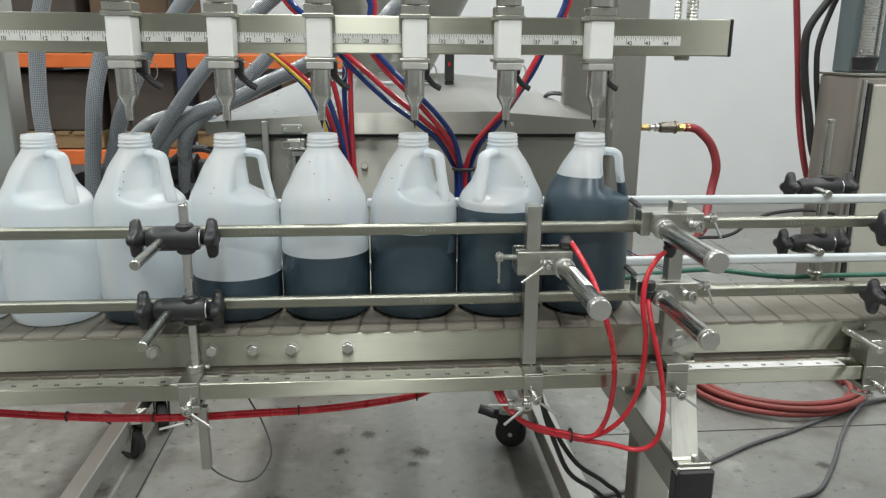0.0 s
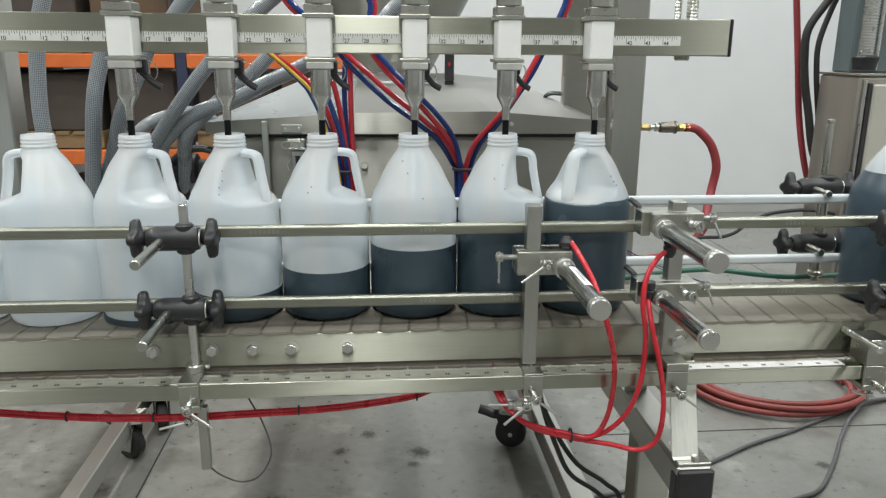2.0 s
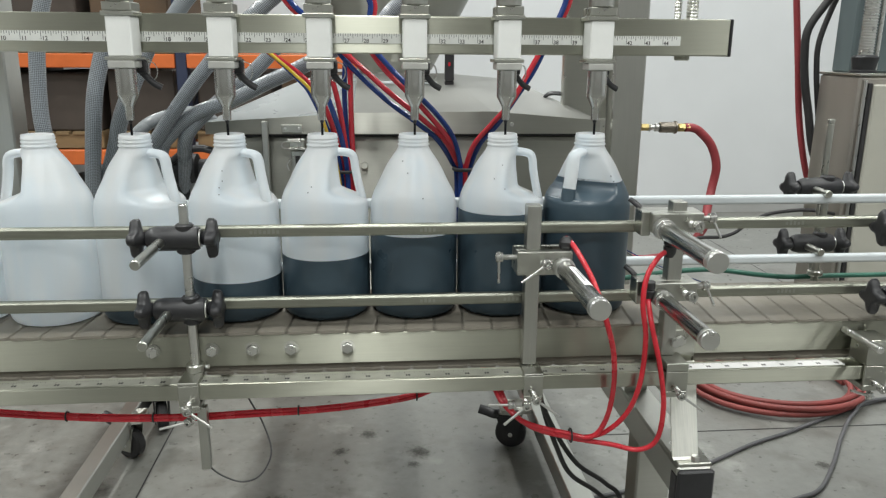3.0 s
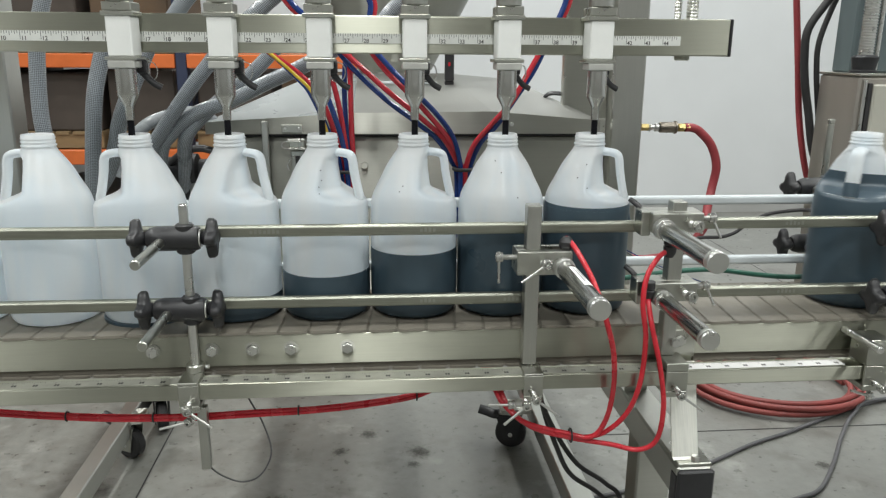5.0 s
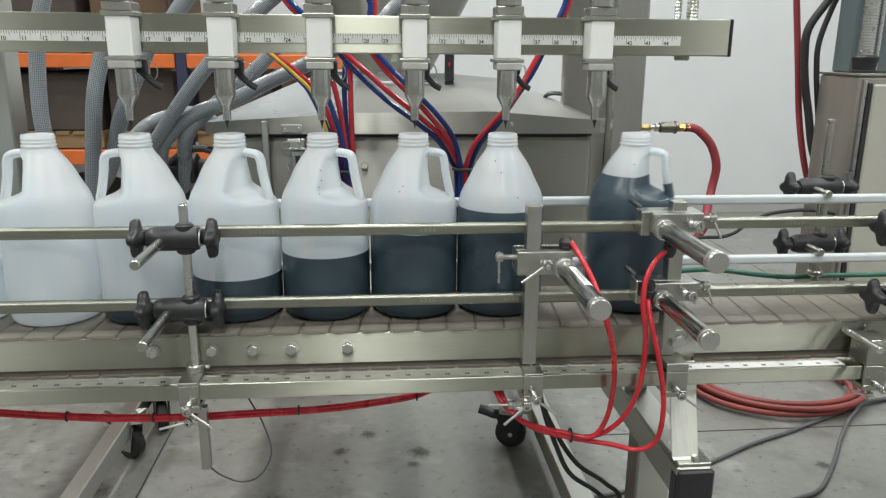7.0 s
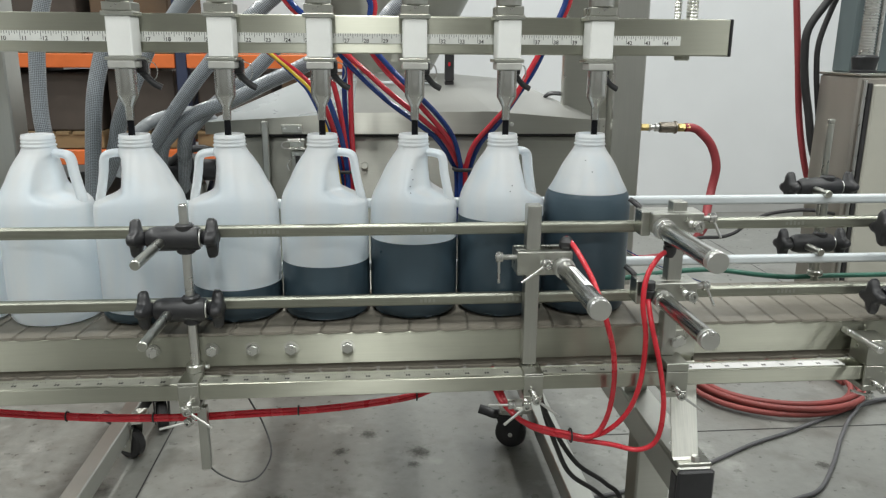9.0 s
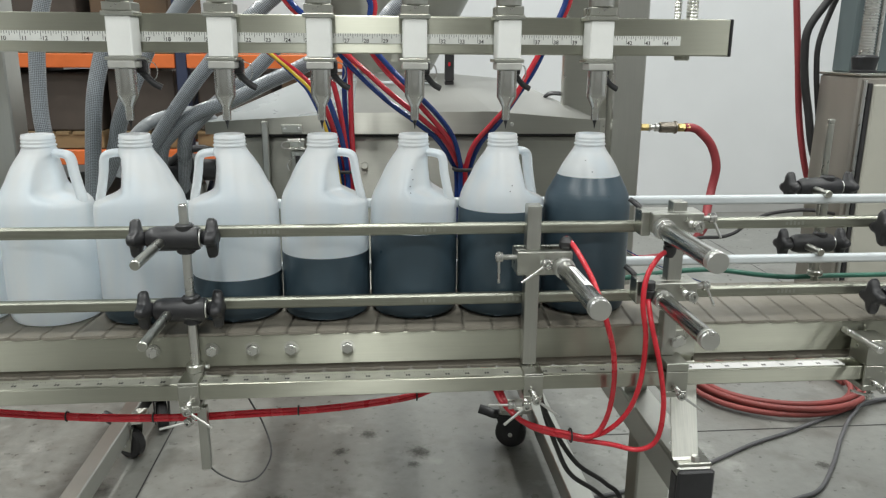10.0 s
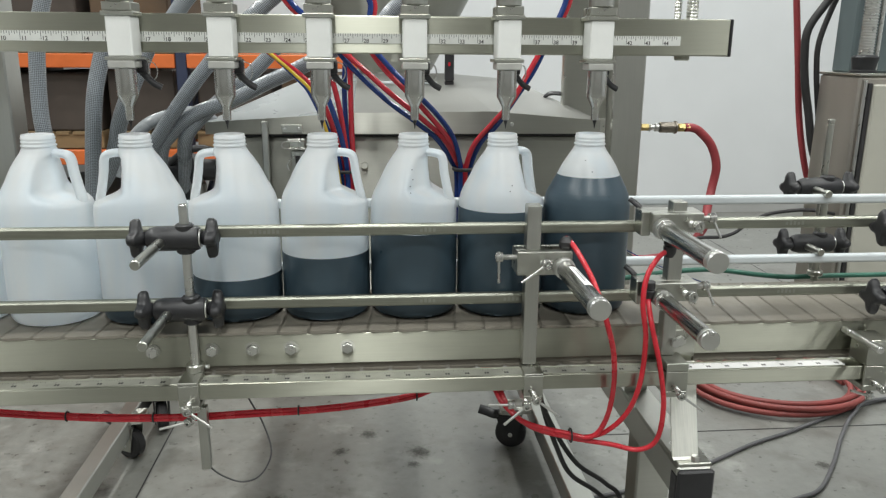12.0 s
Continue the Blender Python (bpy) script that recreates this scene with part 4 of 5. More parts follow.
air_tube(TUBE_RED, (-0.150, 0.23, 1.268), (-0.122, 0.23, 1.244), (-0.078, 0.23, 1.212), (-0.048, 0.23, 1.179), (-0.026, 0.23, 1.12), (-0.015, 0.232, 1.061), (-0.006, 0.24, 0.95))
air_tube(BLUE, (-0.145, 0.236, 1.268), (-0.124, 0.236, 1.247), (-0.083, 0.236, 1.207), (-0.062, 0.236, 1.181), (-0.034, 0.222, 1.12), (-0.018, 0.222, 1.064), (-0.012, 0.24, 0.95))
air_tube(BLUE, (-0.110, 0.15, 1.36), (-0.086, 0.15, 1.327), (-0.073, 0.15, 1.31), (-0.055, 0.15, 1.292), (-0.04, 0.16, 1.26))
air_tube(TUBE_RED, (-0.117, 0.155, 1.36), (-0.093, 0.155, 1.327), (-0.080, 0.155, 1.31), (-0.062, 0.155, 1.292), (-0.045, 0.16, 1.26))
air_tube(BLUE, (0.025, 0.15, 1.37), (0.031, 0.15, 1.33), (0.036, 0.15, 1.313), (0.032, 0.15, 1.29), (0.02, 0.15, 1.25))
air_tube(TUBE_RED, (0.031, 0.155, 1.37), (0.037, 0.155, 1.33), (0.042, 0.155, 1.313), (0.038, 0.155, 1.29), (0.026, 0.16, 1.25))
air_tube(BLUE, (0.337, 0.15, 1.37), (0.328, 0.15, 1.334), (0.323, 0.15, 1.315), (0.313, 0.15, 1.292), (0.30, 0.16, 1.26))
air_tube(TUBE_RED, (0.344, 0.155, 1.37), (0.335, 0.155, 1.334), (0.330, 0.155, 1.315), (0.320, 0.155, 1.292), (0.31, 0.16, 1.26))


def tie(name, at, axis, r, label="black cable tie round the tubes", flat=1.0, thick=0.0018, group="cable ties"):
    bm = bmesh.new()
    pts = []
    for i in range(13):
        a = 2 * math.pi * i / 12
        c, s = r * math.cos(a), r * flat * math.sin(a)
        pts.append(Vector(at) + Vector({"x": (0, c, s), "z": (c, s, 0), "y": (c, 0, s)}[axis]))
    sweep(bm, pts, thick, 6, 1)
    return solid(name, bm, BLACK, label, "cable tie", group, at=at)


tie("cable_tie", (0.187, 0.245, 1.058), "z", 0.017, thick=0.0035)
tie("cable_tie", (-0.009, 0.225, 1.0585), "z", 0.014, thick=0.0032)

# braided hoses run from a dark pump behind the jugs
pump = thing("pump_valve", (-0.30, 0.42, 0.9), "black valve cluster with clear fittings behind the jugs", "valve")
part("body", L("x", (-0.36, 0.40, 1.035), [(0.018, 0), (0.024, 0.008), (0.024, 0.05), (0.030, 0.055), (0.030, 0.075), (0.02, 0.08), (0.02, 0.11)], 20), BLACK, pump)
part("handle", W([(-0.33, 0.385, 1.05), (-0.30, 0.37, 1.072), (-0.27, 0.37, 1.078), (-0.24, 0.37, 1.070)], 0.008, 8, 4, 0.6), BLACK, pump)
part("fitting", L("z", (-0.285, 0.39, 0.98), [(0.012, 0), (0.016, 0.01), (0.016, 0.03), (0.011, 0.035), (0.011, 0.05)], 16), CHROME, pump)
part("pedestal", B(-0.345, -0.28, 0.38, 0.44, 0.7455, 1.01, 0.004), BLACK, pump)

# ---- air supply beside the post ----
fitting = thing("air_coupling", (0.56, 0.47, 1.1), "brass and steel quick coupling on the post", "coupling")
part("brass_nipple", L("x", (0.5517, 0.465, 1.105), [(0.009, 0), (0.010, 0.002), (0.010, 0.012), (0.0075, 0.014), (0.0075, 0.028)], 6), BRASS, fitting, "brass hexagon nipple")
part("plug", L("x", (0.580, 0.465, 1.105), [(0.006, 0), (0.0085, 0.003), (0.006, 0.006), (0.006, 0.012), (0.0085, 0.014), (0.0085, 0.020), (0.006, 0.022)], 16), CHROME, fitting)
part("sleeve", L("x", (0.603, 0.465, 1.1048), [(0.0095, 0), (0.0108, 0.002), (0.0108, 0.030), (0.013, 0.031), (0.013, 0.034), (0.009, 0.036)], 20), DARK_STEEL, fitting)
part("hose_tail", L("x", (0.640, 0.465, 1.1045), [(0.007, 0), (0.009, 0.002), (0.009, 0.014), (0.008, 0.016), (0.008, 0.024)], 6), BRASS, fitting, "brass hexagon tail")
hose("air_hose", [(0.655, 0.465, 1.1045), (0.674, 0.468, 1.103), (0.690, 0.47, 1.095), (0.716, 0.47, 1.068), (0.731, 0.47, 1.026), (0.726, 0.47, 0.98), (0.712, 0.45, 0.945), (0.692, 0.42, 0.905), (0.65, 0.42, 0.86), (0.59, 0.44, 0.84), (0.552, 0.45, 0.84)], 0.0086, RED_HOSE, "dull red rubber air hose")

# ---- stands and clamps along the front ----
def knob(x, y, z, r, length, parent):
    """A winged plastic knob turned about the x axis."""
    bm = bmesh.new()
    s = 1 if length > 0 else -1
    rows = [(0.40, 0.0), (0.46, 0.22), (0.93, 0.36), (1.0, 0.46), (0.98, 0.78), (0.88, 0.94), (0.60, 1.0)]
    rings = []
    for k, h in rows:
        ring = []
        for i in range(36):
            a = 2 * math.pi * i / 36
            lobe = 0.58 + 0.42 * (0.5 + 0.5 * math.cos(4 * (a - 0.12))) ** 1.4
            rr = r * k * (lobe if k > 0.5 else 0.8)
            ring.append(bm.verts.new((x + h * length, y + rr * math.sin(a), z + rr * math.cos(a))))
        rings.append(ring)
    for a, b in zip(rings, rings[1:]):
        for i in range(36):
            bm.faces.new((a[i], a[(i + 1) % 36], b[(i + 1) % 36], b[i])).smooth = True
    bm.faces.new(rings[0]), bm.faces.new(rings[-1])
    return part("knob", bm, BLACK, parent, "black winged clamping knob")


def cross_clamp(x, y, z, reach, half=0.031, group="cross clamps"):
    """A black plastic clamp body on an upright rod, with two knobs and a steel pin."""
    c = thing("cross_clamp", (x, y, z), "black plastic cross clamp with winged knobs on a rod", "clamp", group)
    body = part("body", L("x", (x - half, y, z), [(0.0105, 0), (0.0135, 0.004), (0.0152, 0.012), (0.0152, 2 * half - 0.004), (0.0135, 2 * half)], 24), BLACK, c)
    part("washer", L("x", (x + half, y, z), [(0.0115, 0.0005), (0.0115, 0.0025)], 20), CHROME, c)
    part("collar", L("z", (x + 0.014, y, z), [(0.009, -0.0185), (0.0112, -0.0165), (0.0112, 0.0165), (0.009, 0.0185)], 20), BLACK, body)
    knob(x - half - 0.001, y, z, 0.0248, -0.019, c)
    knob(x + half + 0.003, y, z, 0.0248, 0.019, c)
    part("pin", rod("y", (x - 0.013, y + 0.022, z - 0.002), 0.0058, -reach), STEEL_S, c, "steel pin through the clamp")
    return c


stand = thing("rod_stand", (-0.195, -0.094, 0.852), "round steel rod standing in a collar on the beam", "stand")
part("rod", rod("z", (-0.1925, -0.094, 0.853), 0.0058, 0.2165), CHROME, stand)
part("collar", L("z", (-0.1925, -0.094, 0.8525), [(0.011, 0), (0.012, 0.0012), (0.012, 0.0095), (0.0105, 0.0108)], 24), STEEL_S, stand)
part("set_screw", hexagon("x", (-0.1805, -0.094, 0.858), 0.0032, 0.005), CHROME, stand)
cross_clamp(-0.2065, -0.094, 1.027, 0.135)
cross_clamp(-0.2055, -0.094, 0.9355, 0.140)
for z in (1.0301, 0.9355):
    cross_clamp(0.739, 0.118, z + (0.015 if z > 1 else 0.018), 0.075, 0.034)
    cross_clamp(0.747, -0.100, z, 0.09)
back_stand = thing("rod_stand", (0.76, 0.118, 0.86), "round steel rod carrying the far guide rails", "stand")
part("rod", rod("z", (0.753, 0.118, 0.84), 0.0058, 0.218), STEEL_S, back_stand)
part("foot", B(0.735, 0.785, 0.0868, 0.135, 0.835, 0.845, 0.001), STEEL_S, back_stand)
part("collar", L("z", (0.753, 0.118, 0.8985), [(0.010, 0), (0.012, 0.002), (0.012, 0.008), (0.010, 0.010)], 20), STEEL_S, back_stand)
part("strap", B(0.655, 0.80, 0.0868, 0.0905, 0.875, 0.893, 0.001), STEEL_S, back_stand)
front_stand = thing("rod_stand", (0.761, -0.10, 0.852), "round steel rod standing in a collar on the beam", "stand")
part("rod", rod("z", (0.761, -0.100, 0.830), 0.0058, 0.25), CHROME, front_stand)


def tee_screw(base, way, length, lever_way, lever, parent, r=0.0032):
    """A clamping screw with a knurled head and a sliding tommy bar."""
    base, way, lv = Vector(base), Vector(way).normalized(), Vector(lever_way).normalized()
    turn = way.to_track_quat("Z", "X").to_matrix().to_4x4()
    shaft, h = [], 0.0
    while h < length:
        shaft += [(r, h), (r * 0.84, h + 0.0007)]
        h += 0.0014
    bm = L("z", (0, 0, 0), shaft + [(r * 0.84, length)], 12)
    bm.transform(Matrix.Translation(base) @ turn)
    s = part("clamp_screw", bm, CHROME, parent, "threaded clamping screw")
    q = r * 1.8
    bm = L("z", (0, 0, length - 0.001), [(q * 0.90, 0), (q, 0.0008), (q, 0.0030), (q * 0.88, 0.0034), (q * 0.88, 0.0046), (q, 0.0050), (q, 0.0082), (q * 0.90, 0.0090), (q * 0.52, 0.0090), (q * 0.50, 0.0060), (0.0004, 0.0058)], 18)
    bm.transform(Matrix.Translation(base) @ turn)
    part("screw_head", bm, SATIN, s, "socket screw head")
    mid = base + way * (length + 0.004)
    part("tommy_bar", sweep(bmesh.new(), [mid - lv * lever * 0.2, mid + lv * lever * 0.93, mid + lv * lever * 0.94, mid + lv * lever], 0.0018, 8, 1), CHROME, s)
    return s


def beam_clamp(x, half, z_top, bar=None):
    """A block hung round the support beam, with its screw below."""
    c = thing("beam_clamp", (x, -0.115, 0.826), "steel clamp block gripping the support beam", "clamp", "clamps on the support beam")
    part("saddle", B(x - half, x + half, -0.1345, -0.0955, 0.8497, z_top, 0.0008), STEEL_S, c)
    part("front_jaw", B(x - half, x + half, -0.1345, -0.1305, 0.8225, 0.8495, 0.0006), STEEL_S, c)
    part("rear_jaw", B(x - half, x + half, -0.0995, -0.0955, 0.8225, 0.8495, 0.0006), STEEL_S, c)
    part("lower_jaw", B(x - half, x + half, -0.1345, -0.0955, 0.814, 0.8223, 0.0008), STEEL_S, c)
    tee_screw((x, -0.134, 0.826), (0.05, -1, -0.15), 0.012, (0.75, -0.1, -0.55), 0.036, c)
    return c


bc = beam_clamp(-0.194, 0.0126, 0.8535)
part("drop_bar", B(-0.1885, -0.1770, -0.122, -0.110, 0.727, 0.8138, 0.0008), STEEL_V, bc)
tee_screw((-0.192, -0.1185, 0.800), (-0.4, -1, 0), 0.01, (-1, -0.2, -0.14), 0.035, bc)
bc = beam_clamp(0.2375, 0.0124, 0.8525)
tee_screw((0.228, -0.134, 0.815), (-0.1, -1, 0), 0.01, (-0.85, 0, -0.75), 0.038, bc)
tee_screw((0.225, -0.125, 0.806), (-1, 0, 0), 0.01, (-1, 0, 0.02), 0.03, bc)
bc = beam_clamp(0.4265, 0.0145, 0.861)
bc = beam_clamp(0.700, 0.016, 0.886)
part("cross_rod", rod("y", (0.678, -0.0865, 0.885), 0.0048, -0.08), CHROME, bc)
part("cross_rod", rod("y", (0.724, -0.1, 0.865), 0.0062, -0.14), CHROME, bc)
tee_screw((0.717, -0.134, 0.835), (0.3, -1, 0), 0.014, (0.8, 0, -0.6), 0.045, bc)
tee_screw((0.702, -0.120, 0.812), (0.1, -0.4, -1), 0.008, (-1, 0, 0.35), 0.03, bc)


def sensor(x, z, y0, length, r, label, sticker=False):
    s = thing("photo_sensor", (x, y0, z), label, "sensor", "tube sensors on the front")
    part("tube", L("y", (x, y0, z), [(r * 0.90, 0), (r * 0.96, -0.002), (r * 0.96, -length + 0.012)], 36), SENSOR_STEEL, s)
    bm = bmesh.new()
    for k in range(28):                                # knurled ring nut against the bracket
        a0, a1 = 2 * math.pi * k / 28, 2 * math.pi * (k + 0.62) / 28
        v = [bm.verts.new((x + q * math.cos(a), -0.1187 + yy, z + q * math.sin(a))) for yy in (-0.001, -0.008) for q, a in ((r * 1.08, a0), (r * 1.16, a0), (r * 1.16, a1), (r * 1.08, a1))]
        for f in ((0, 1, 2, 3), (4, 5, 6, 7), (0, 1, 5, 4), (1, 2, 6, 5), (2, 3, 7, 6)):
            bm.faces.new([v[i] for i in f])
    nut = part("ring_nut", L("y", (x, -0.1187, z), [(r * 1.0, 0), (r * 1.10, -0.0006), (r * 1.10, -0.0105), (r * 1.02, -0.0112), (r * 1.02, -0.0125), (r * 1.10, -0.0130), (r * 1.10, -0.0155), (r * 0.97, -0.0160)], 30), CHROME, s)
    part("knurling", bm, CHROME, nut)
    part("end_cap", L("y", (x, y0 - length + 0.0119, z), [(r * 0.97, 0), (r * 1.04, -0.001), (r * 1.04, -0.004), (r * 0.92, -0.0048), (r * 0.92, -0.0058), (r * 1.04, -0.0066), (r * 1.04, -0.0105), (r * 0.96, -0.012)], 30), CHROME, s)
    if sticker:
        bm, bars = bmesh.new(), bmesh.new()
        def curl(b, ya, yb, a0, a1, rr):
            n = 8
            v = [[b.verts.new((x + rr * math.cos(a0 + (a1 - a0) * i / n), y, z + rr * math.sin(a0 + (a1 - a0) * i / n))) for i in range(n + 1)] for y in (ya, yb)]
            for i in range(n):
                b.faces.new((v[0][i], v[0][i + 1], v[1][i + 1], v[1][i]))
        curl(bm, y0 - 0.045, y0 - 0.118, radians(35), radians(105), r * 0.975)
        for k in range(3):
            curl(bars, y0 - 0.05, y0 - 0.085 - 0.01 * k, radians(50 + 16 * k), radians(56 + 16 * k), r * 0.985)
        lab = part("sticker", bm, LABEL, s, "white paper sticker with small grey print")
        part("print_bars", bars, GREY_CABLE, lab)
    return s


sensor(0.272, 0.990, -0.112, 0.172, 0.0118, "polished steel tube sensor with a paper sticker", True)
sensor(0.3965, 1.038, -0.105, 0.175, 0.0118, "polished steel tube sensor reaching out from a bracket")
sensor(0.4015, 0.9465, -0.105, 0.165, 0.0110, "polished steel tube sensor reaching out from a bracket")

bar = thing("bar_stand", (0.2365, -0.098, 0.853), "upright square steel bar with a sensor bracket", "stand")
part("upright", B(0.2275, 0.2460, -0.105, -0.086, 0.8530, 1.0655, 0.0016, 2), STEEL_V, bar)
part("bracket", B(0.2140, 0.284, -0.1185, -0.1055, 0.979, 1.0095, 0.0012), STEEL_S, bar)
part("bracket_back", B(0.2140, 0.284, -0.0855, -0.0795, 0.979, 1.0095, 0.0012), STEEL_S, bar)
part("cheek", B(0.2140, 0.2268, -0.1053, -0.0857, 0.979, 1.0095, 0.001), STEEL_S, bar)
tee_screw((0.2140, -0.110, 1.001), (-1, 0, 0.02), 0.018, (0.02, 0, -1), 0.034, bar, 0.0036)
tee_screw((0.246, -0.1185, 0.995), (0.15, -1, 0.15), 0.012, (-0.82, 0, -0.6), 0.038, bar, 0.0036)

bar2 = thing("bar_stand", (0.4225, -0.10, 0.861), "upright square steel bar carrying two rail brackets", "stand")
part("upright", B(0.4135, 0.4325, -0.1055, -0.0865, 0.8612, 1.0685, 0.0016, 2), STEEL_V, bar2)
for zc in (1.044, 0.953):
    br = part("rail_bracket", B(0.3835, 0.4495, -0.1185, -0.1062, zc - 0.0125, zc + 0.0125, 0.0012), STEEL_S, bar2)
    part("bracket_top", B(0.3835, 0.4495, -0.1062, -0.0805, zc + 0.0105, zc + 0.0128, 0.0006), STEEL_S, br)
    part("rail_hook", B(0.3735, 0.3860, -0.1060, -0.0795, zc - 0.0190, zc + 0.0125, 0.0012), STEEL_S, br)
    part("hook_lip", W([(0.3800, -0.0800, zc + 0.012), (0.3740, -0.073, zc + 0.018), (0.3700, -0.066, zc + 0.021)], 0.0035, 8, 3, 0.5), BLACK, br)
    tee_screw((0.4330, -0.1185, zc - 0.001), (0.2, -1, 0), 0.012, (0.5, 0, -0.9), 0.010, bar2, 0.0040)
    tee_screw((0.4497, -0.098, zc), (1, 0, 0.1), 0.016, (0.35, -0.3, -0.9), 0.028, bar2, 0.0036)
part("lower_screw", hexagon("y", (0.430, -0.106, 0.880), 0.0065, -0.008), CHROME, bar2)

# cable glands and the red sensor cables
gland = thing("cable_gland", (0.279, -0.098, 1.017), "black cable gland on the sensor bracket", "gland", "cable glands")
part("nut", L("z", (0.279, -0.102, 1.0096), [(0.008, 0), (0.0092, 0.003), (0.0092, 0.009), (0.0070, 0.012), (0.0045, 0.015)], 18), BLACK, gland)
for gx, gz in ((0.409, 1.006), (0.385, 0.948)):
    g = thing("cable_gland", (gx, -0.112, gz), "black cable gland under the sensor tube", "gland", "cable glands")
    part("nut", L("z", (gx, -0.117, gz), [(0.0050, -0.006), (0.0078, 0), (0.0085, 0.008), (0.0070, 0.0095), (0.0085, 0.011), (0.0085, 0.020)], 16), BLACK, g)
RC = "bright red flexible sensor cable"
hose("sensor_cable", [(0.197, -0.05, 0.803), (0.208, -0.08, 0.786), (0.236, -0.1, 0.767), (0.288, -0.11, 0.755), (0.321, -0.12, 0.753), (0.336, -0.13, 0.781), (0.337, -0.15, 0.835), (0.328, -0.17, 0.89), (0.314, -0.18, 0.935), (0.303, -0.15, 0.979), (0.288, -0.115, 1.012), (0.279, -0.098, 1.022)], 0.0034, RED, RC, "cable", "sensor cables")
hose("sensor_cable", [(0.201, -0.05, 0.803), (0.212, -0.08, 0.783), (0.240, -0.1, 0.763), (0.292, -0.11, 0.750), (0.332, -0.12, 0.756), (0.362, -0.13, 0.788), (0.375, -0.14, 0.837), (0.378, -0.14, 0.899), (0.371, -0.14, 0.945), (0.377, -0.13, 0.978), (0.393, -0.122, 1.001), (0.409, -0.117, 1.010)], 0.0034, RED, RC, "cable", "sensor cables")
hose("sensor_cable", [(0.205, -0.05, 0.803), (0.216, -0.08, 0.781), (0.244, -0.1, 0.760), (0.297, -0.11, 0.747), (0.348, -0.12, 0.741), (0.384, -0.13, 0.737), (0.404, -0.14, 0.757), (0.405, -0.15, 0.809), (0.396, -0.15, 0.864), (0.384, -0.145, 0.914), (0.383, -0.13, 0.937), (0.385, -0.118, 0.948)], 0.0034, RED, RC, "cable", "sensor cables")
for dy, dz, sag in ((0, 0.0005, 0), (0.0055, 0.0025, 0.0006), (-0.001, 0.0058, -0.0006)):
    hose("sensor_cable", [(-0.95, -0.09 + dy, 0.815 + dz), (-0.62, -0.09 + dy, 0.810 + dz), (-0.468, -0.09 + dy, 0.800 + dz), (-0.40, -0.09 + dy, 0.793 + dz), (-0.303, -0.09 + dy, 0.785 + dz + sag), (-0.203, -0.09 + dy, 0.783 + dz), (-0.124, -0.09 + dy, 0.785 + dz - sag), (-0.043, -0.09 + dy, 0.788 + dz), (0.032, -0.09 + dy, 0.795 + dz), (0.092, -0.085 + dy, 0.803 + dz), (0.14, -0.06 + dy, 0.812 + dz), (0.20, -0.04 + dy, 0.818 + dz)], 0.0028, RED, "red sensor cable strapped below the beam", "cable", "sensor cables")
for tx, tz in ((-0.360, 0.7925), (-0.252, 0.7870), (-0.066, 0.7905), (0.090, 0.8060)):
    tie("cable_tie", (tx, -0.089, tz), "x", 0.0060, "black cable tie round the red cables", thick=0.0012)
tie("cable_tie", (0.296, -0.11, 0.751), "x", 0.009, "black cable tie round the red cables", thick=0.0013)
hose("loop_wire", [(-0.137, -0.06, 0.815), (-0.135, -0.06, 0.796), (-0.118, -0.06, 0.758), (-0.109, -0.06, 0.714), (-0.125, -0.06, 0.680), (-0.15, -0.06, 0.670), (-0.176, -0.06, 0.680), (-0.193, -0.06, 0.696), (-0.195, -0.085, 0.73), (-0.190, -0.110, 0.80)], 0.0012, GREY_CABLE, "thin grey wire hanging in a loop", "wire")
for pts in ([(0.270, 0.0, 0.80), (0.288, 0.05, 0.733), (0.326, 0.1, 0.647), (0.374, 0.12, 0.57), (0.436, 0.15, 0.511), (0.466, 0.14, 0.47), (0.47, 0.12, 0.30)],
            [(0.275, 0.03, 0.80), (0.306, 0.1, 0.688), (0.332, 0.1, 0.615), (0.365, 0.12, 0.549), (0.427, 0.15, 0.489), (0.464, 0.13, 0.44), (0.462, 0.12, 0.28)]):
    hose("power_cable", pts, 0.0042, RUBBER, "black rubber power cable under the conveyor", "cable", "power cables")

# ---- conveyor support under the beam ----
support = thing("conveyor_support", (0.46, 0.1, 0), "steel conveyor leg with a capped cross tube", "leg")
part("cross_tube", B(0.4335, 0.4815, -0.146, 0.42, 0.668, 0.717, 0.003), STEEL_Y, support)
part("end_cap", B(0.4325, 0.4830, -0.1540, -0.1462, 0.66, 0.7150, 0.003), BLACK, support, "black plastic end cap")
part("cap_skirt", B(0.4322, 0.4833, -0.1462, -0.128, 0.655, 0.7045, 0.001), BLACK, support)
part("clamp_plate", B(0.4345, 0.4805, -0.1455, -0.075, 0.7172, 0.7225, 0.001), STEEL_S, support)
part("plate_bolt", hexagon("z", (0.4600, -0.1400, 0.7230), 0.0062, 0.0075), CHROME, support)
bm = bmesh.new()
prof = [(-0.0890, 0.8440, 0.4330), (-0.0985, 0.8360, 0.4335), (-0.1000, 0.806, 0.4345), (-0.1120, 0.778, 0.4325), (-0.1330, 0.7255, 0.4310), (-0.1365, 0.7228, 0.4310)]
STRAP = 0.0355
rows = [[bm.verts.new(p) for p in ((xa, ya, za), (xa + STRAP, ya, za), (xa + STRAP, ya + 0.0035, za + 0.0015), (xa, ya + 0.0035, za + 0.0015))] for ya, za, xa in prof]
for a, b in zip(rows, rows[1:]):
    for i in range(4):
        bm.faces.new((a[i], a[(i + 1) % 4], b[(i + 1) % 4], b[i]))
bm.faces.new(rows[0]), bm.faces.new(rows[-1])
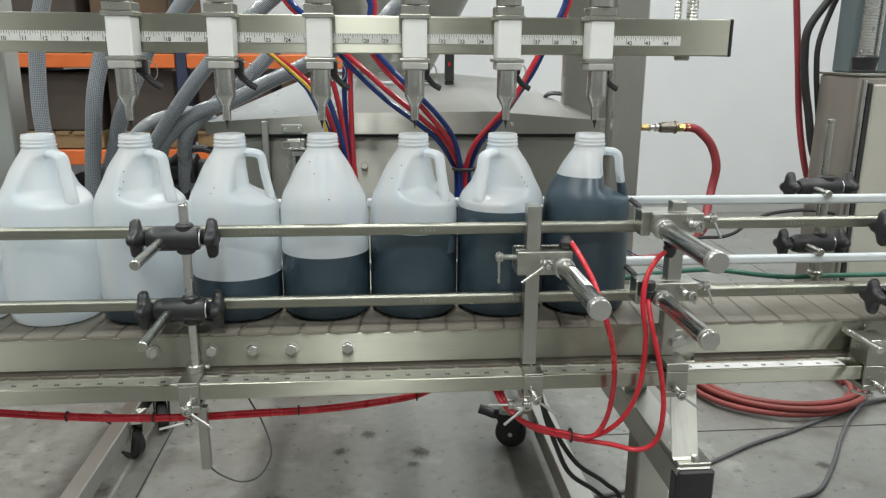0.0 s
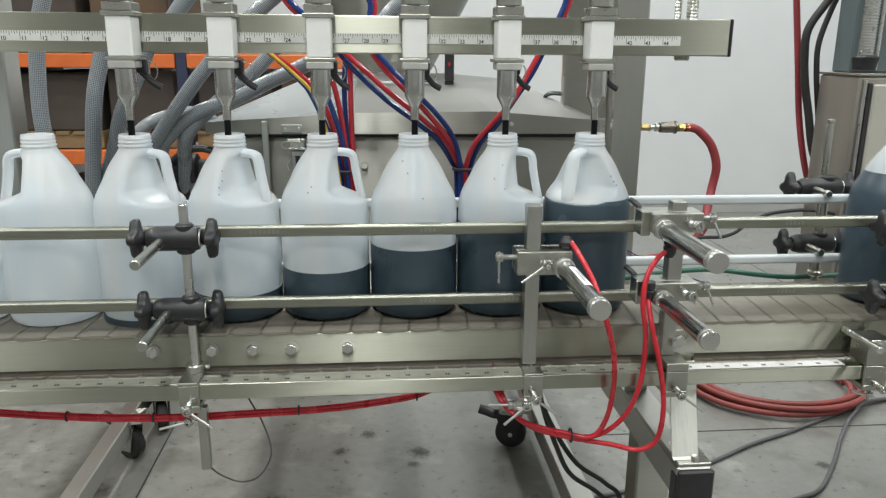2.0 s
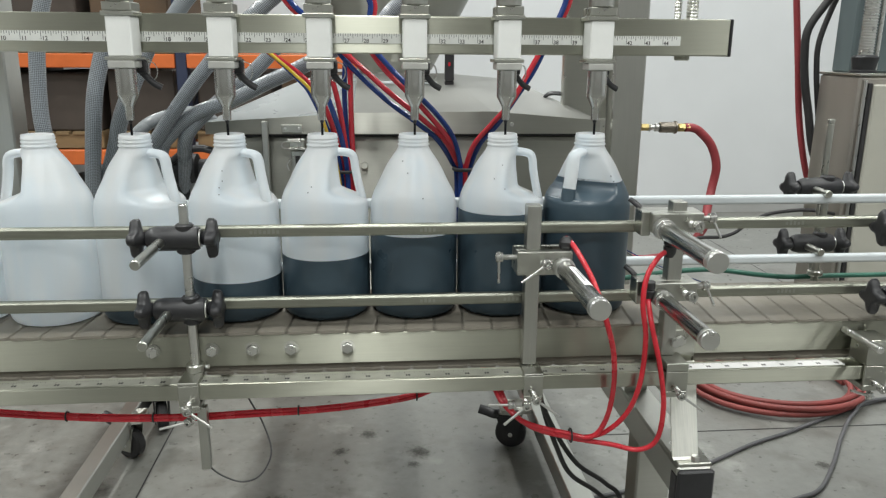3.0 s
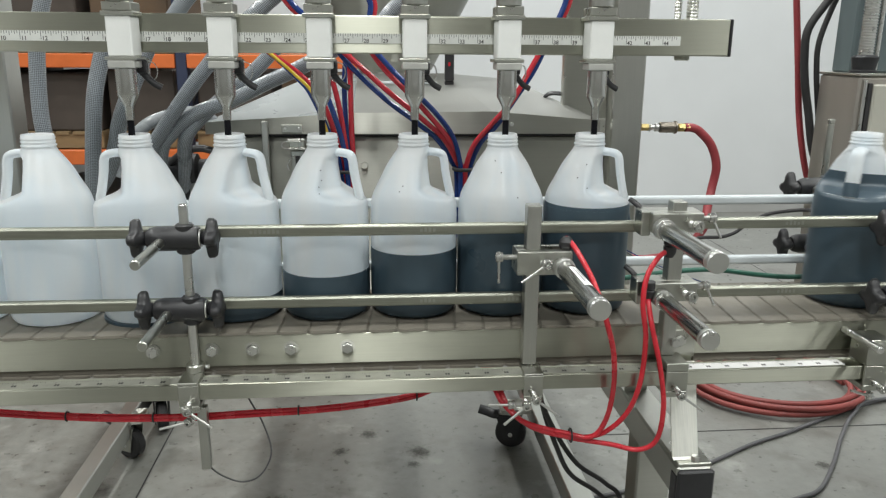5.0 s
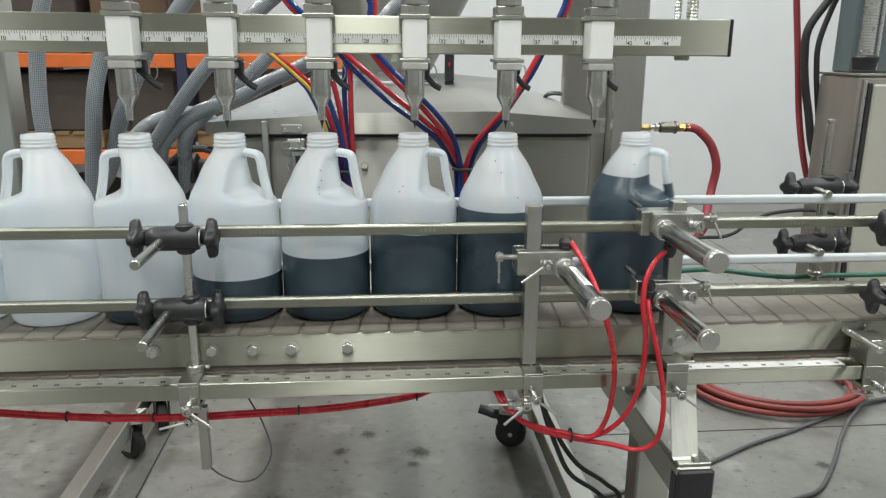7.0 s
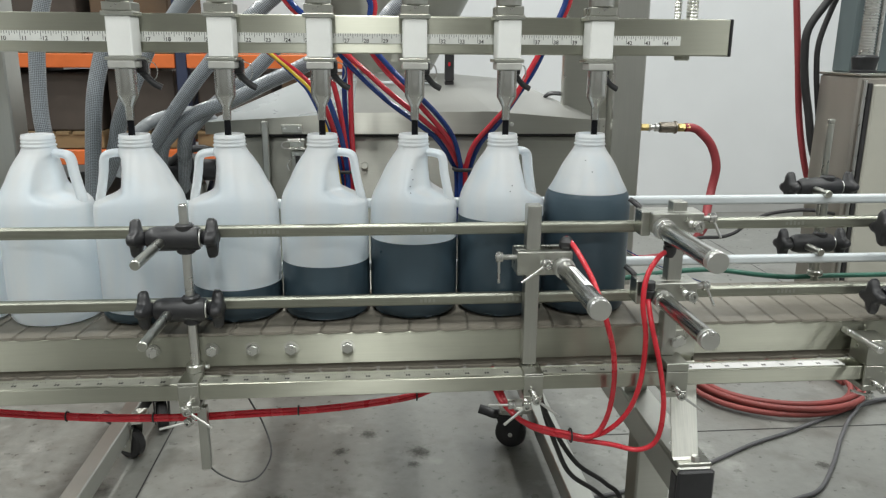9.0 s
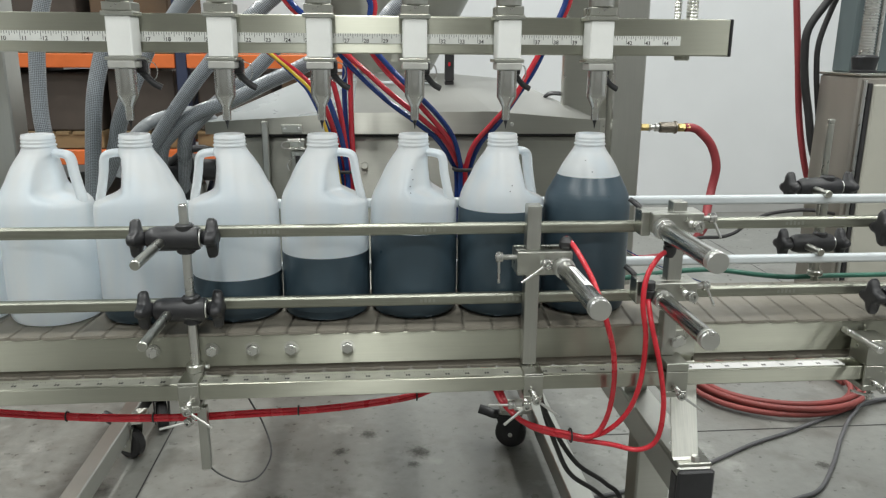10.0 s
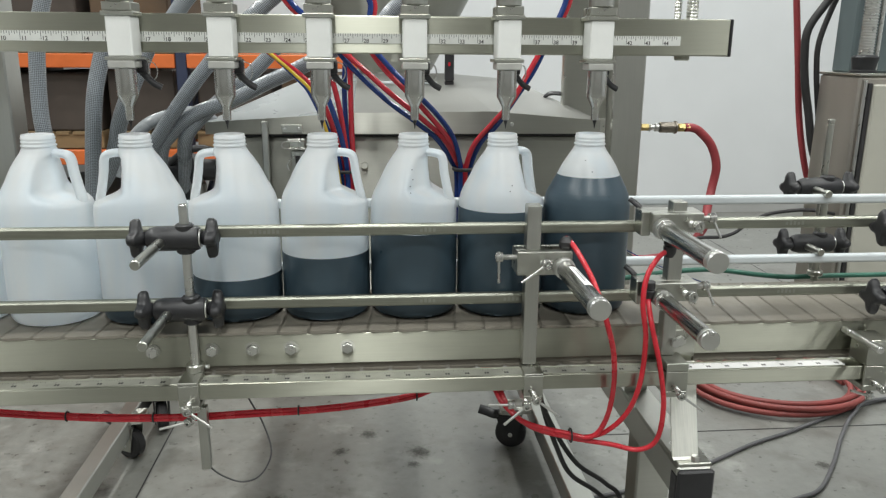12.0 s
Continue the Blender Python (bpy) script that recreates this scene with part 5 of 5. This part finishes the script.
part("hanger", bm, HANGER, support, "bright bent steel hanger strap")
part("hanger_plate", B(0.4335, 0.4665, -0.0895, -0.0868, 0.8450, 0.8900, 0.0006), STEEL_S, support)
part("hanger_bolt", hexagon("y", (0.4450, -0.0897, 0.876), 0.0072, -0.0060), CHROME, support)
part("upright", B(0.4520, 0.5080, 0.045, 0.095, 0.03, 0.667, 0.003), STEEL_DULL, support)
part("foot", L("z", (0.480, 0.07, 0), [(0.035, 0), (0.035, 0.01), (0.012, 0.02), (0.008, 0.03)], 20), BLACK, support)
part("hanger_rear", B(0.4365, 0.4745, 0.0870, 0.091, 0.7175, 0.90, 0.001), STEEL_S, support)
for lx in (-1.35, 1.55):
    leg = thing("conveyor_trestle", (lx, 0, 0), "square steel trestle under the conveyor", "trestle", "conveyor trestles")
    for yy in (-0.075, 0.075):
        part("upright", B(lx - 0.022, lx + 0.022, yy - 0.009, yy + 0.009, 0.02, 0.8470, 0.002), STEEL_DULL, leg)
        part("foot", L("z", (lx, yy, 0), [(0.03, 0), (0.03, 0.01), (0.012, 0.02)], 16), BLACK, leg)
    part("stretcher", B(lx - 0.018, lx + 0.018, -0.0655, 0.0655, 0.3, 0.34, 0.002), STEEL_DULL, leg)

# ---- the machine beyond the end of the rails ----
capper = thing("capping_machine", (1.05, 0.4, 0), "stainless capping machine with a cream door panel", "machine")
part("cabinet", B(0.921, 1.90, 0.33, 0.46, 0.70, 1.210, 0.004), BRONZE, capper)
part("top_edge", B(0.9195, 1.902, 0.3285, 0.462, 1.2103, 1.2150, 0.001), STEEL_S, capper)
part("door_panel", B(0.946, 1.88, 0.3215, 0.3295, 0.72, 1.1960, 0.003), ENAMEL, capper, "cream enamel door panel")
part("door_seal", B(0.936, 0.944, 0.3235, 0.3295, 0.72, 1.198, 0.001), RUBBER, capper)
part("edge_bead", B(0.928, 0.934, 0.3225, 0.3295, 0.72, 1.204, 0.002), CHROME, capper)
part("column", B(0.940, 1.30, 0.395, 0.455, 1.2152, 2.2, 0.003), COLUMN, capper, "blue-grey painted column")
part("pedestal", B(1.66, 1.90, 0.335, 0.455, 0.0, 0.6995, 0.006), STEEL_DULL, capper)
sx, sy = 0.946, 0.362
part("screw_boot", L("z", (sx, sy, 1.2152), [(0.024, 0), (0.024, 0.004), (0.020, 0.006), (0.022, 0.020), (0.024, 0.028), (0.018, 0.032)], 24), BLACK, capper)
prof, z = [], 1.2475
while z < 1.62:
    prof += [(0.0135, z), (0.0135, z + 0.0020), (0.0118, z + 0.0028), (0.0118, z + 0.0042)]
    z += 0.0050
part("lifting_screw", L("z", (sx, sy, 0), prof, 20), CHROME, capper)
part("guide_pin", rod("z", (sx + 0.022, sy, 1.2152), 0.004, 0.4), CHROME, capper)
side_rod = thing("rod_stand", (0.81, 0.2, 1.0), "clear steel-tipped rod beside the capping machine", "stand")
part("rod", rod("z", (0.7565, 0.135, 0.905), 0.0052, 0.238), STEEL_S, side_rod)
part("tip", rod("z", (0.7565, 0.135, 1.1432), 0.0056, 0.007), STEEL_S, side_rod)
hose("air_hose", [(0.867, 0.50, 1.415), (0.876, 0.50, 1.352), (0.893, 0.50, 1.243), (0.910, 0.50, 1.131), (0.929, 0.50, 1.049), (0.949, 0.50, 0.989), (0.980, 0.50, 0.928)], 0.0064, RED_HOSE, "dull red rubber hose hanging beside the machine")
hose("power_cable", [(0.946, 0.47, 1.393), (0.925, 0.47, 1.351), (0.891, 0.47, 1.296), (0.890, 0.47, 1.242), (0.899, 0.47, 1.186), (0.914, 0.47, 1.129), (0.928, 0.47, 1.070), (0.948, 0.47, 1.018)], 0.0078, RUBBER, "thick black cable hanging beside the machine", "cable", "power cables")
hose("power_cable", [(0.955, 0.48, 1.373), (0.938, 0.48, 1.330), (0.922, 0.48, 1.269), (0.925, 0.48, 1.213), (0.937, 0.48, 1.144), (0.949, 0.48, 1.086)], 0.0055, RUBBER, "thick black cable hanging beside the machine", "cable", "power cables")
hose("green_tube", [(0.36, 0.12, 0.897), (0.443, 0.13, 0.897), (0.508, 0.13, 0.905), (0.584, 0.13, 0.908), (0.662, 0.13, 0.898), (0.72, 0.13, 0.893), (0.805, 0.14, 0.891), (0.901, 0.15, 0.888), (1.05, 0.17, 0.885)], 0.0042, GREEN, "green plastic tube behind the belt", "tube")

# ---- on the floor ----
for pts, r in (([(0.62, 0.86, 0.007), (0.86, 0.93, 0.007), (1.08, 1.038, 0.007), (1.252, 1.132, 0.007), (1.428, 1.207, 0.007), (1.628, 1.304, 0.007), (1.834, 1.392, 0.007), (2.2, 1.50, 0.007), (2.7, 1.5, 0.007)], 0.0065),
               ([(0.70, 0.62, 0.007), (1.0, 0.72, 0.007), (1.21, 0.812, 0.007), (1.325, 0.861, 0.007), (1.449, 0.994, 0.007), (1.583, 1.164, 0.007), (1.708, 1.298, 0.015), (1.866, 1.396, 0.018), (2.3, 1.40, 0.007)], 0.0065)):
    hose("floor_cable", pts, r, GREY_CABLE, "grey power cable lying on the concrete floor", "cable", "floor cables")
bm = bmesh.new()
turns = []
for i in range(4 * 20 + 1):
    a = 2 * math.pi * i / 20
    k = i / 20
    turns.append((1.53 + (0.30 + 0.022 * math.sin(k * 2.3)) * math.cos(a) + 0.03 * k * 0.3, 1.55 + (0.24 + 0.03 * math.sin(k * 1.7 + 1)) * math.sin(a), 0.012 + 0.010 * k + 0.006 * math.sin(a * 0.5)))
solid("coiled_hose", sweep(bm, turns, 0.0105, 10, 2), ROSE_HOSE, "faded red hose coiled on the concrete floor", "hose", at=turns[0])
spot_bm = bmesh.new()
spot_bm.faces.new([spot_bm.verts.new((math.cos(i * math.pi / 12), math.sin(i * math.pi / 12), 0)) for i in range(24)])
spot_mesh = finish("floor_stain", spot_bm, SPOT, Vector())
for x, y, r, turn in ((0.165, 1.172, 0.055, 0), (0.14, 1.10, 0.030, 50), (-0.09, 1.19, 0.035, 100), (-0.80, 1.02, 0.09, 20), (0.05, 0.90, 0.03, 70), (1.42, 1.0, 0.035, 10), (-0.25, 0.92, 0.05, 150), (0.0, 1.30, 0.04, 30), (1.75, 1.12, 0.05, 220)):
    ob = new("floor_stain", spot_mesh)
    ob.location, ob.scale, ob.rotation_euler = (x, y, 0.0018), (r, r * 1.1, 1), (0, 0, radians(turn))
    tagged(ob, "dark oily stain on the concrete", kind="structure")

# ---- pallet rack in the distance ----
RY = 3.0
rack = thing("pallet_rack", (-1.6, RY + 0.5, 0), "pallet rack with orange beams and dark blue uprights", "rack")
for ux, uh in ((-3.725, 3.2), (-0.955, 3.2), (-0.035, 1.235)):
    for yy in (RY, RY + 0.95):
        part("upright", B(ux, ux + 0.055, yy, yy + 0.07, 0, uh, 0.004), NAVY, rack)
    for k in range(5 if uh > 2 else 1):
        part("brace", W([(ux + 0.0275, RY + 0.06, 0.25 + 0.6 * k), (ux + 0.0275, RY + 0.96, 0.70 + 0.6 * k)], 0.016, 6, 1), NAVY, rack)
for zz, hh in ((1.148, 0.068), (0.665, 0.075), (2.25, 0.07)):
    for yy in (RY - 0.01, RY + 0.97):
        part("beam", B(-3.67, -0.958, yy, yy + 0.05, zz, zz + hh, 0.004), ORANGE, rack)
        if zz < 2:
            part("beam", B(-0.898, -0.037, yy, yy + 0.05, zz, zz + hh, 0.004), ORANGE, rack)
    bm = bmesh.new()
    for i in range(26):
        box(bm, -3.6 + i * 0.10, -3.6 + i * 0.10 + 0.07, RY + 0.045, RY + 0.96, zz + hh - 0.02, zz + hh - 0.004)
    for i in range(8 if zz < 2 else 0):
        box(bm, -0.89 + i * 0.105, -0.89 + i * 0.105 + 0.07, RY + 0.045, RY + 0.96, zz + hh - 0.02, zz + hh - 0.004)
    part("decking", bm, PALLET, rack)
# goods on the shelves
random.seed(4)
for zz, items in ((0.742, ((-3.60, 0.60, 0.395), (-2.98, 0.62, 0.36), (-2.34, 0.56, 0.40), (-1.76, 0.42, 0.38), (-1.33, 0.37, 0.40), (-0.885, 0.42, 0.385), (-0.455, 0.41, 0.37))), (1.218, ((-3.6, 0.8, 0.7), (-2.75, 0.75, 0.8), (-1.95, 0.55, 0.75), (-1.38, 0.42, 0.8))), (0.0, ((-3.5, 0.8, 0.55), (-2.6, 0.7, 0.6), (-1.8, 0.75, 0.5)))):
    for gx, gw, gh in items:
        pal = thing("pallet", (gx + gw / 2, RY + 0.45, zz), "worn wooden pallet on the rack", "pallet", "pallets on the rack")
        for k in range(5):
            part("board", B(gx + k * gw / 5, gx + k * gw / 5 + gw * 0.15, RY + 0.05, RY + 0.9, zz + 0.07, zz + 0.085), PALLET, pal)
        for yy in (0.06, 0.42, 0.80):
            part("bearer", B(gx, gx + gw * 0.95, RY + yy, RY + yy + 0.08, zz + 0.001, zz + 0.0695), PALLET, pal)
        dark = random.random() < 0.5
        bx = thing("carton", (gx + gw / 2, RY + 0.45, zz + 0.086), "dark wrapped carton on a pallet" if dark else "brown cardboard carton on a pallet", "carton", "cartons on the rack")
        part("carton_body", B(gx + 0.01, gx + gw * 0.93, RY + 0.08, RY + 0.85, zz + 0.086, zz + gh * 0.995, 0.008), CARD_DARK if dark else CARD, bx)

for k, pts in enumerate(([(0.40, 0.14, 0.955), (0.425, 0.14, 0.945), (0.47, 0.14, 0.922), (0.52, 0.14, 0.900), (0.56, 0.14, 0.885)], [(0.41, 0.15, 0.952), (0.44, 0.15, 0.940), (0.49, 0.15, 0.915), (0.545, 0.15, 0.893), (0.58, 0.15, 0.88)])):
    hose("signal_wire", pts, 0.0009, BLUE if k else GREY_CABLE, "thin dark signal wire behind the belt", "wire", "signal wires")

hose("power_cable", [(0.620, 0.35, 0.896), (0.658, 0.35, 0.906), (0.698, 0.35, 0.907), (0.725, 0.35, 0.915), (0.746, 0.35, 0.930), (0.772, 0.35, 0.945), (0.805, 0.35, 0.954), (0.867, 0.35, 0.958), (0.926, 0.35, 0.949)], 0.0034, RUBBER, "black cable looping behind the far rails", "cable", "power cables")


# ---- what moves ----
def motions():
    for nth, (jug, rising, handle_fill) in jugs.items():
        walk(jug, jug_rows(nth))
        if handle_fill:
            walk(handle_fill, handle_rows(nth))
        for ob, who, z0, z1 in rising:
            walk(ob, rise_rows(who, z0, z1))
    for ob, s0 in flights:
        walk(ob, flight_rows(s0))
    for st, late in streams:
        rows = [(0, pose(0, 0, 0.062))]
        for a, b in POUR:
            rows += [(a - 0.03, pose(0, 0, 0.062)), (a + 0.06, pose(0, 0, 0)), (b - 0.13 + late, pose(0, 0, 0)), (b - 0.09 + late, pose(0, 0, 0.062))]
        walk(st, rows + [(12, pose(0, 0, 0.062))])


motions()
